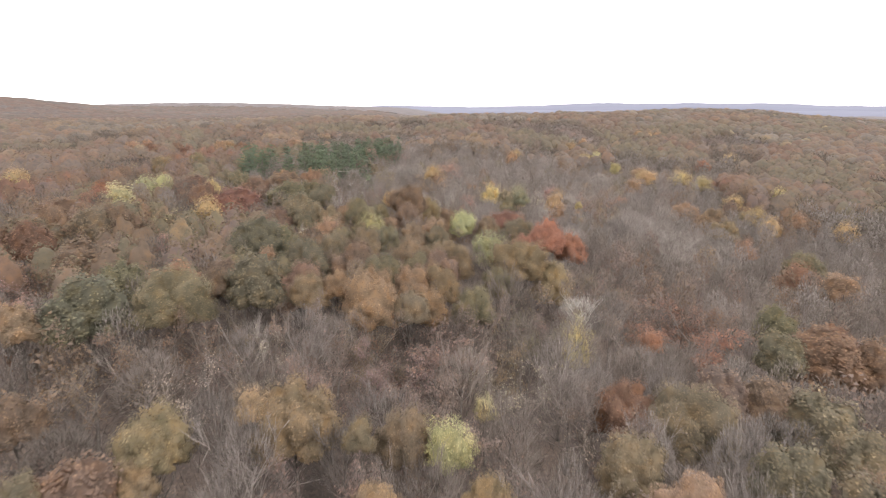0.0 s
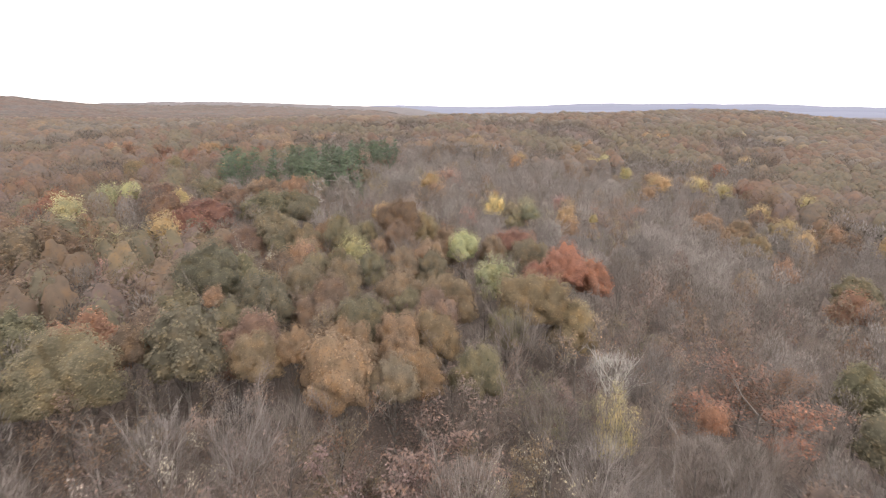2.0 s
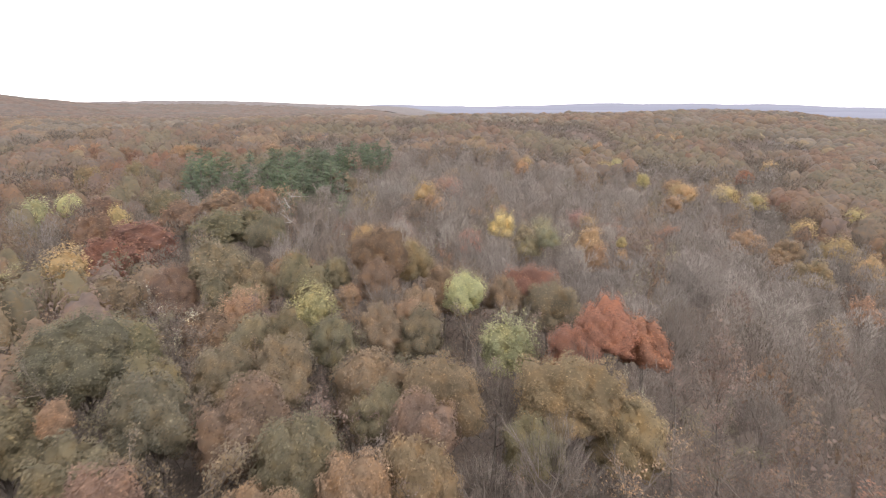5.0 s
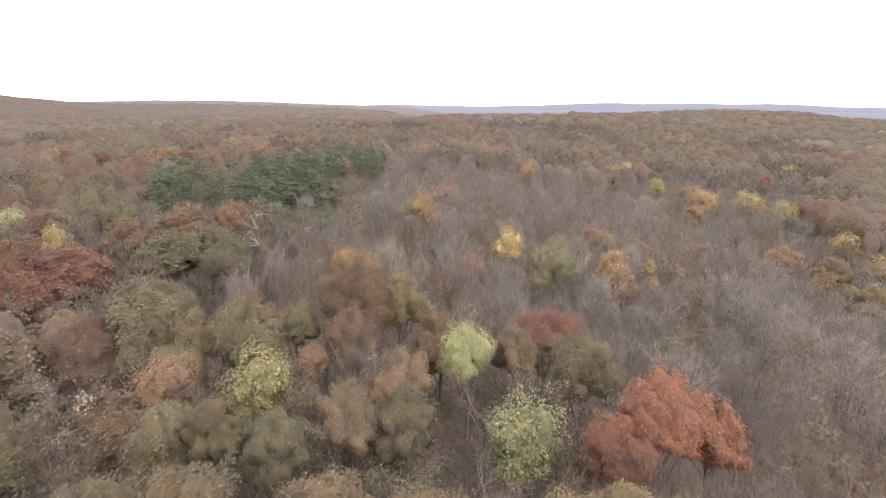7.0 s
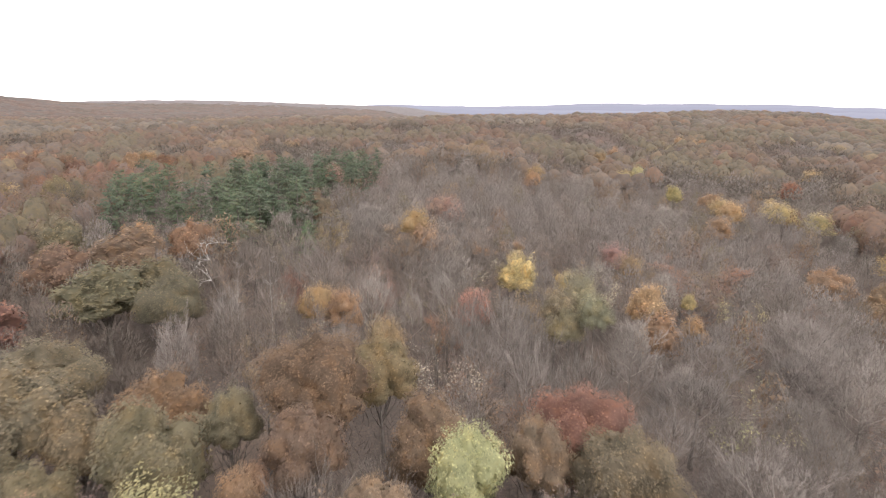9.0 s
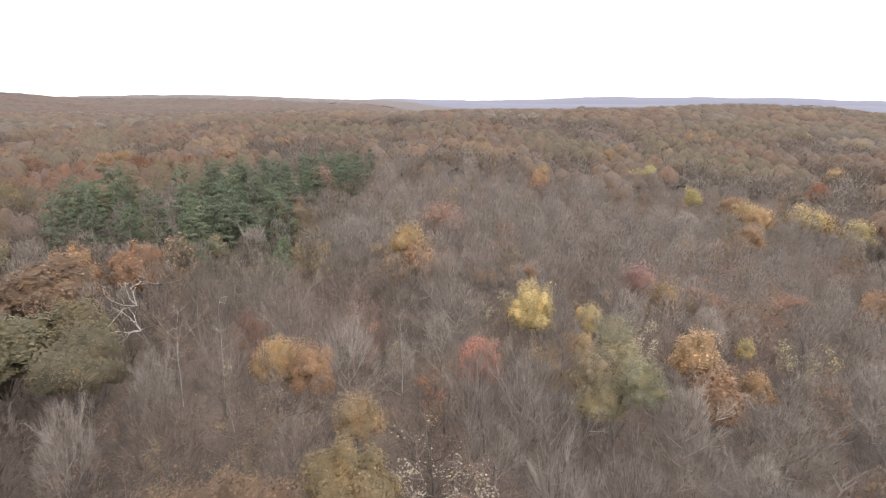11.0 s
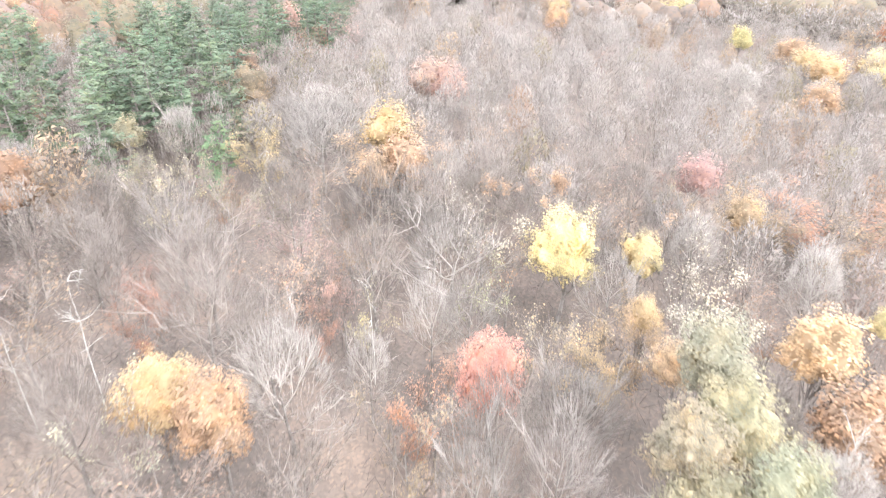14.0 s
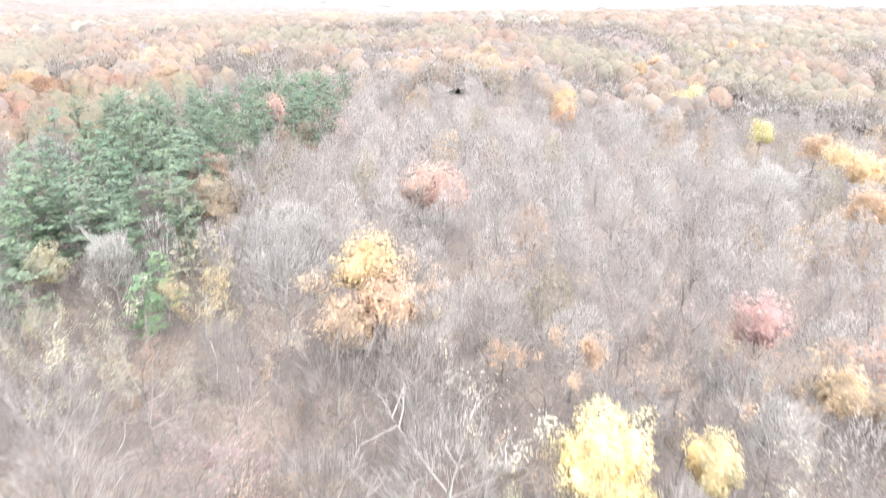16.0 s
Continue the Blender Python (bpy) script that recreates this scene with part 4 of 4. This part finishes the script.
for row in range(30):
    for col in range(16):
        px, py = -135 + col * 7.2 + rng.uniform(-2.4, 2.4), 318 + row * 7.2 + rng.uniform(-2.4, 2.4)
        if in_stand(px, py) and taken.free(px, py, 3.0) and rng.random() < 0.52 + 0.9 * max(-0.2, grain_of(px, py, 17, 2.0)):
            w = rng.uniform(9.0, 12.0)
            plant("pine", px, py, w, rng.uniform(19, 24), "pine")
            taken.add(px, py, w / 2)
NEAR_LIMIT, FAR_LIMIT = 90.0, 1250.0
middle, far, farther = [], [], []
counts = {}
y = -60.0
while y < 1150:
    reach = 90 + 0.78 * max(y, 0) + (40 if y < 0 else 0)
    step = 4.6 if y < 450 else 9.6
    x = -reach
    while x < reach:
        px, py = x + rng.uniform(-0.5, 0.5) * step, y + rng.uniform(-0.5, 0.5) * step
        x += step
        d = closest_view(px, py)
        if d > FAR_LIMIT:
            continue
        kind, tint = wood_kind(px, py, rng)
        w = {"oak": 10.5, "maple": 8.5, "sparse": 9.6, "leafy": 10.5, "thin": 9.0, "bare": 10.5}[kind] * rng.uniform(0.75, 1.2)
        if not taken.free(px, py, w / 2 * (1.1 if py < 112 else 1.6 if kind == "bare" else 1.45 if leafless(px, py) else 1.0)):
            continue
        taken.add(px, py, w / 2)
        if d > 330:
            w *= 1.6 if d < 620 else 1.85
        h = rng.uniform(15.5, 20.5) * (0.9 + 0.1 * w / 8.5)
        if d < NEAR_LIMIT and -5 < py < 350 and counts.get(kind, 0) < 295:
            counts[kind] = counts.get(kind, 0) + 1
            plant(kind, px, py, w, h, tint)
        else:
            (middle if d < 330 else far if d < 620 else farther).append((kind, tint, px, py, w, h))
    y += step


def loose(tris):
    """Separate triangles as vertices and faces."""
    return tris.reshape(-1, 3), np.arange(3 * len(tris)).reshape(-1, 3)


def joined(*pieces):
    v, f, n = [], [], 0
    for pv, pf in pieces:
        v.append(pv)
        f.append(pf + n)
        n += len(pv)
    return np.concatenate(v), np.concatenate(f)


def soft_triangles(rs, at, out, size):
    n = len(at)
    normal = unit(out + rs.normal(0, 0.3, (n, 3)))
    a = unit(np.cross(normal, rs.normal(0, 1, (n, 3))))
    b = np.cross(normal, a)
    s = size * rs.uniform(0.6, 1.3, (n, 1))
    return np.stack([at - a * s * 0.6 - b * s * 0.3, at + a * s * 0.6 - b * s * 0.35, at + b * s * 0.75], 1)


def dome(rs, radius, low, high, around=9):
    """A rough hollow dome of leaf mass under the outer sprays."""
    rings = []
    for r, z in ((0.7, 0.0), (0.98, 0.28), (0.92, 0.58), (0.58, 0.86)):
        a = np.arange(around) * 2 * np.pi / around + rs.uniform(0, 1)
        rr = radius * r * rs.uniform(0.92, 1.08, around)
        rings.append(np.stack([rr * np.cos(a), rr * np.sin(a), low + (high - low) * (z + rs.uniform(-0.03, 0.03, around))], 1))
    v = np.concatenate([*rings, [[rs.normal(0, 0.4), rs.normal(0, 0.4), high]]])
    f = []
    for k in range(3):
        for i in range(around):
            p, q = k * around + i, k * around + (i + 1) % around
            f += [(p, q, q + around), (p, q + around, p + around)]
    f += [(3 * around + i, 3 * around + (i + 1) % around, 4 * around) for i in range(around)]
    return v, np.array(f)


def rounded(model, share=0.72, centre=(0, 0, 7.5)):
    """Turns the faces of a model outwards, and adds its normals as those of one rounded mass."""
    v, f = model
    c = np.array(centre, float)
    face = unit(np.cross(v[f[:, 1]] - v[f[:, 0]], v[f[:, 2]] - v[f[:, 0]]))
    turned = (face * (v[f].mean(1) - c)).sum(1) < 0
    f = np.where(turned[:, None], f[:, ::-1], f)
    face[turned] *= -1
    n = np.zeros_like(v)
    for k in range(3):
        np.add.at(n, f[:, k], face)
    return v, f, unit(share * unit(v - c) + (1 - share) * unit(n))


def distant_model(kind, seed, count, size, skin=3, broad=0.15):
    """A tree for the distance, as loose triangles: leaves on a dome of masses, or a dome of upswept twigs."""
    rs = np.random.default_rng(seed)
    if kind == "leafy" and count > 20:
        at, out, surface = lobed(rs, count, 4.5, 9.5, 18.8, 20, 0.25, -0.4, skin)
        return joined(loose(soft_triangles(rs, at, out, size)), leaf_mass(rs, surface, 9.5, 0.8 if skin > 2 else 0.85, 0.12))
    if kind == "scanty":
        at, out = lobed(rs, count, 4.5, 9.5, 18.8, 20, 0.25, -0.4)
        return loose(soft_triangles(rs, at * np.array([0.95, 0.95, 1.0]), out, size))
    if kind == "leafy":
        return dome(rs, 4.6, 5.0, 17.6, 6)
    at, out = lobed(rs, count, 4.8, 8.6, 18.2, 16, 0.22, -0.15)
    axis = np.array([0, 0, 8.6])
    at = axis + (at - axis) * rs.uniform(0.75, 0.97, (count, 1))
    way = unit(out * 0.4 + unit(at - axis) * 0.35 + np.array([0, 0, 0.7]) + rs.normal(0, 0.3, at.shape))
    side = unit(np.cross(way, rs.normal(0, 1, (count, 3))))
    ln, wd = size * rs.uniform(0.7, 1.5, (count, 1)), broad
    top = np.stack([at - side * wd, at + side * wd, at + way * ln], 1)
    m = max(6, count // 12)
    foot = np.stack([rs.normal(0, 0.3, m), rs.normal(0, 0.3, m), rs.uniform(1, 8, m)], 1)
    tip = at[rs.integers(0, count, m)]
    s2 = unit(np.cross(tip - foot, rs.normal(0, 1, (m, 3)))) * 0.11 * broad / 0.15
    return loose(np.concatenate([top, np.stack([foot - s2, foot + s2, tip], 1)]))


def thinned(model):
    """Every other face of a model."""
    return loose(model[0][model[1][::2]])


SCANTY = [distant_model("scanty", s, 150, 0.6) for s in range(30, 34)]


def woods(name, trees, leafy, twiggy, haze_share, label):
    """Many distant trees joined, as nobody could count them: one mesh of leaves and one of twigs."""
    rs = np.random.default_rng(3)
    leafy, twiggy = [rounded(m) for m in leafy], [rounded(m) for m in twiggy]
    half_bare = [rounded(joined(s, thinned(t))) for s, t in zip(SCANTY, twiggy)]
    sets = {"leaves": [], "twigs": []}
    for kind, tint, x, y, w, h in trees:
        bushy = kind in ("oak", "maple", "sparse", "leafy") or not twiggy
        model = leafy[rs.integers(len(leafy))] if bushy else twiggy[rs.integers(len(twiggy))]
        if kind == "sparse" and twiggy:
            model = half_bare[rs.integers(len(half_bare))]
        a = rs.uniform(0, 2 * np.pi)
        turn = np.array([[math.cos(a), -math.sin(a), 0], [math.sin(a), math.cos(a), 0], [0, 0, 1]])
        v = model[0] @ turn.T * np.array([w / 10, w / 10, h / 20]) + np.array([x, y, float(land(x, y))])
        # haze is painted in here: tints fade towards one dull tone
        tone = (np.array(TINTS[tint]) * (1 - haze_share) + np.array((0.18, 0.152, 0.127)) * haze_share) * (rs.uniform(0.8, 1.22) if kind == "bare" else rs.uniform(0.9, 1.1) if haze_share < 0.3 else rs.uniform(0.95, 1.06))
        if kind == "thin":
            tone = np.array(TINTS["grey"])
        sets["leaves" if bushy else "twigs"].append((v, model[1], tone, model[2] @ turn.T))
    for part_name, mat in (("leaves", LEAF_MASS), ("twigs", TWIG_MASS)):
        if not sets[part_name]:
            continue
        v, f = joined(*[(s[0], s[1]) for s in sets[part_name]])
        tone = np.concatenate([np.repeat([[*s[2], 1.0]], len(s[0]), 0) for s in sets[part_name]])
        me = bpy.data.meshes.new(name + "_" + part_name)
        me.vertices.add(len(v)), me.loops.add(3 * len(f)), me.polygons.add(len(f))
        me.vertices.foreach_set("co", v.ravel().astype(np.float32))
        me.loops.foreach_set("vertex_index", f.ravel().astype(np.int32))
        me.polygons.foreach_set("loop_start", np.arange(0, 3 * len(f), 3, dtype=np.int32))
        me.update(calc_edges=True)
        me.materials.append(mat)
        me.shade_smooth()
        me.normals_split_custom_set_from_vertices(np.concatenate([s[3] for s in sets[part_name]]))
        col = me.color_attributes.new("tint", "FLOAT_COLOR", "POINT")
        col.data.foreach_set("color", tone.ravel().astype(np.float32))
        tagged(new(name + "_" + part_name, me), label.format(part_name), "woods", kind="stuff")


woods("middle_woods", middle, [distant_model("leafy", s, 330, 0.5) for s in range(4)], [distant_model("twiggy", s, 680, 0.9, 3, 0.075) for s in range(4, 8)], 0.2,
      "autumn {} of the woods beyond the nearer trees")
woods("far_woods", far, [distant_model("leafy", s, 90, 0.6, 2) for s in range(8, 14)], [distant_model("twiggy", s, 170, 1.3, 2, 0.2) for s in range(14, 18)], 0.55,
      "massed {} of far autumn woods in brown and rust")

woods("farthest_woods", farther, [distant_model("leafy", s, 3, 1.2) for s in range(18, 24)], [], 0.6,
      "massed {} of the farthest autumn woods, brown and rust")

# leafless undergrowth: shrubs and saplings as a haze of twigs near the ground
rs = np.random.default_rng(21)
count = 60000
foot = np.stack([rs.uniform(-85, 85, count), rs.uniform(15, 370, count)], 1)
foot += rs.normal(0, 1.2, foot.shape)
foot = np.column_stack([foot, land(foot[:, 0], foot[:, 1]) + rs.uniform(0, 2.0, count)])
rise = unit(np.column_stack([rs.normal(0, 0.5, (count, 2)), rs.uniform(0.4, 1.2, count)]))
v, f = twig_blades(rs, foot, rise, 3.0, 0.09)
brush = new("undergrowth", mesh_from("undergrowth", v, f, TWIG))
brush.color = (0.15, 0.126, 0.113, 1)
tagged(brush, "leafless grey-brown saplings and shrubs on the forest floor", "undergrowth", kind="stuff")

# canopy of the farthest woods, a sheet of tree-sized humps
def canopy_material(name, cell_stops, patch_stops):
    m, n, l, b = material(name, 0.9)
    geo = n.new("ShaderNodeNewGeometry")
    cell = n.new("ShaderNodeTexVoronoi")
    cell.inputs["Scale"].default_value = 0.1
    patch = n.new("ShaderNodeTexNoise")
    patch.inputs["Scale"].default_value, patch.inputs["Detail"].default_value = 0.012, 3.0
    for t in (cell, patch):
        l.new(geo.outputs["Position"], t.inputs["Vector"])
    r1, r2 = ramp(n, cell_stops), ramp(n, patch_stops)
    l.new(cell.outputs["Color"], r1.inputs[0])
    l.new(patch.outputs["Fac"], r2.inputs[0])
    l.new(mixed(n, l, r1.outputs[0], r2.outputs[0], 0.5), b.inputs["Base Color"])
    return m


CANOPY = canopy_material("far_canopy", [(0.0, (0.055, 0.05, 0.043)), (0.3, (0.085, 0.067, 0.058)), (0.55, (0.115, 0.075, 0.06)), (0.8, (0.09, 0.082, 0.078)), (1.0, (0.15, 0.105, 0.07))],
                         [(0.35, (0.08, 0.073, 0.071)), (0.5, (0.115, 0.078, 0.065)), (0.65, (0.075, 0.066, 0.055))])
# haze over the most distant ridges, painted in as a greyer canopy colour
GREY_CANOPY = canopy_material("hazed_canopy", [(0.0, (0.085, 0.077, 0.078)), (0.4, (0.115, 0.1, 0.1)), (0.8, (0.135, 0.122, 0.124)), (1.0, (0.15, 0.12, 0.11))],
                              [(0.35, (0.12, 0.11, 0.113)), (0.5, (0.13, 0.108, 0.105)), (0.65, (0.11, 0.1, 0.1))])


def canopy_height(gx, gy):
    rs = np.random.default_rng(9)
    return land(gx, gy) + 11 * smooth((gy - 610) / 70) + 4.5 * smooth((gy - 985) / 70) + rs.uniform(-2.5, 3.5, gx.shape) * smooth((5000 - gy) / 4000)


sheet("far_canopy", np.arange(-1500, 1501, 6.0), np.concatenate([np.arange(600, 1500, 8.0), np.arange(1500, 2061, 20.0)]), canopy_height, CANOPY,
      "unbroken russet canopy of the far woods", "stuff", lambda x, y: np.abs(x) < 0.74 * y + 20)
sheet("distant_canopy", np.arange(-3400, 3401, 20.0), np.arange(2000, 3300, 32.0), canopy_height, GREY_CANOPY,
      "canopy of the distant wooded ridges, greyed with painted haze", "stuff", lambda x, y: np.abs(x) < 0.74 * y + 20)

# hills on the skyline, with the blue of distance haze painted into their colour
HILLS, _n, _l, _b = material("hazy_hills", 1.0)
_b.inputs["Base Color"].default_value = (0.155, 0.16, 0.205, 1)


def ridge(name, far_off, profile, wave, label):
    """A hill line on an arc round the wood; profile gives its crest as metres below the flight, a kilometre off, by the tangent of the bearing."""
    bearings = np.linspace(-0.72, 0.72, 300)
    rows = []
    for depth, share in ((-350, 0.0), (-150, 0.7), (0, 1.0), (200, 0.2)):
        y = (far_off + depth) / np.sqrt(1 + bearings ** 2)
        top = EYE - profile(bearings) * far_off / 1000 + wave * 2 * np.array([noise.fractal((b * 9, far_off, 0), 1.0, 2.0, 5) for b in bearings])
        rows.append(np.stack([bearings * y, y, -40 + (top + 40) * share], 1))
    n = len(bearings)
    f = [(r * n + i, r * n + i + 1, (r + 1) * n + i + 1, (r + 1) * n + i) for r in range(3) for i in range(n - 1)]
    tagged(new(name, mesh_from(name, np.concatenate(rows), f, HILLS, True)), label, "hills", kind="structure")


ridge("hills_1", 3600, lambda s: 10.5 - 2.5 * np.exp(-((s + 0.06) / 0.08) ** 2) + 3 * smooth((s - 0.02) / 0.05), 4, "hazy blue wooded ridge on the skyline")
ridge("hills_2", 4550, lambda s: 10.5 - 6.5 * smooth((s - 0.03) / 0.2) + 3.0 * smooth((s - 0.45) / 0.2), 4, "hazy pale blue hills along the horizon")
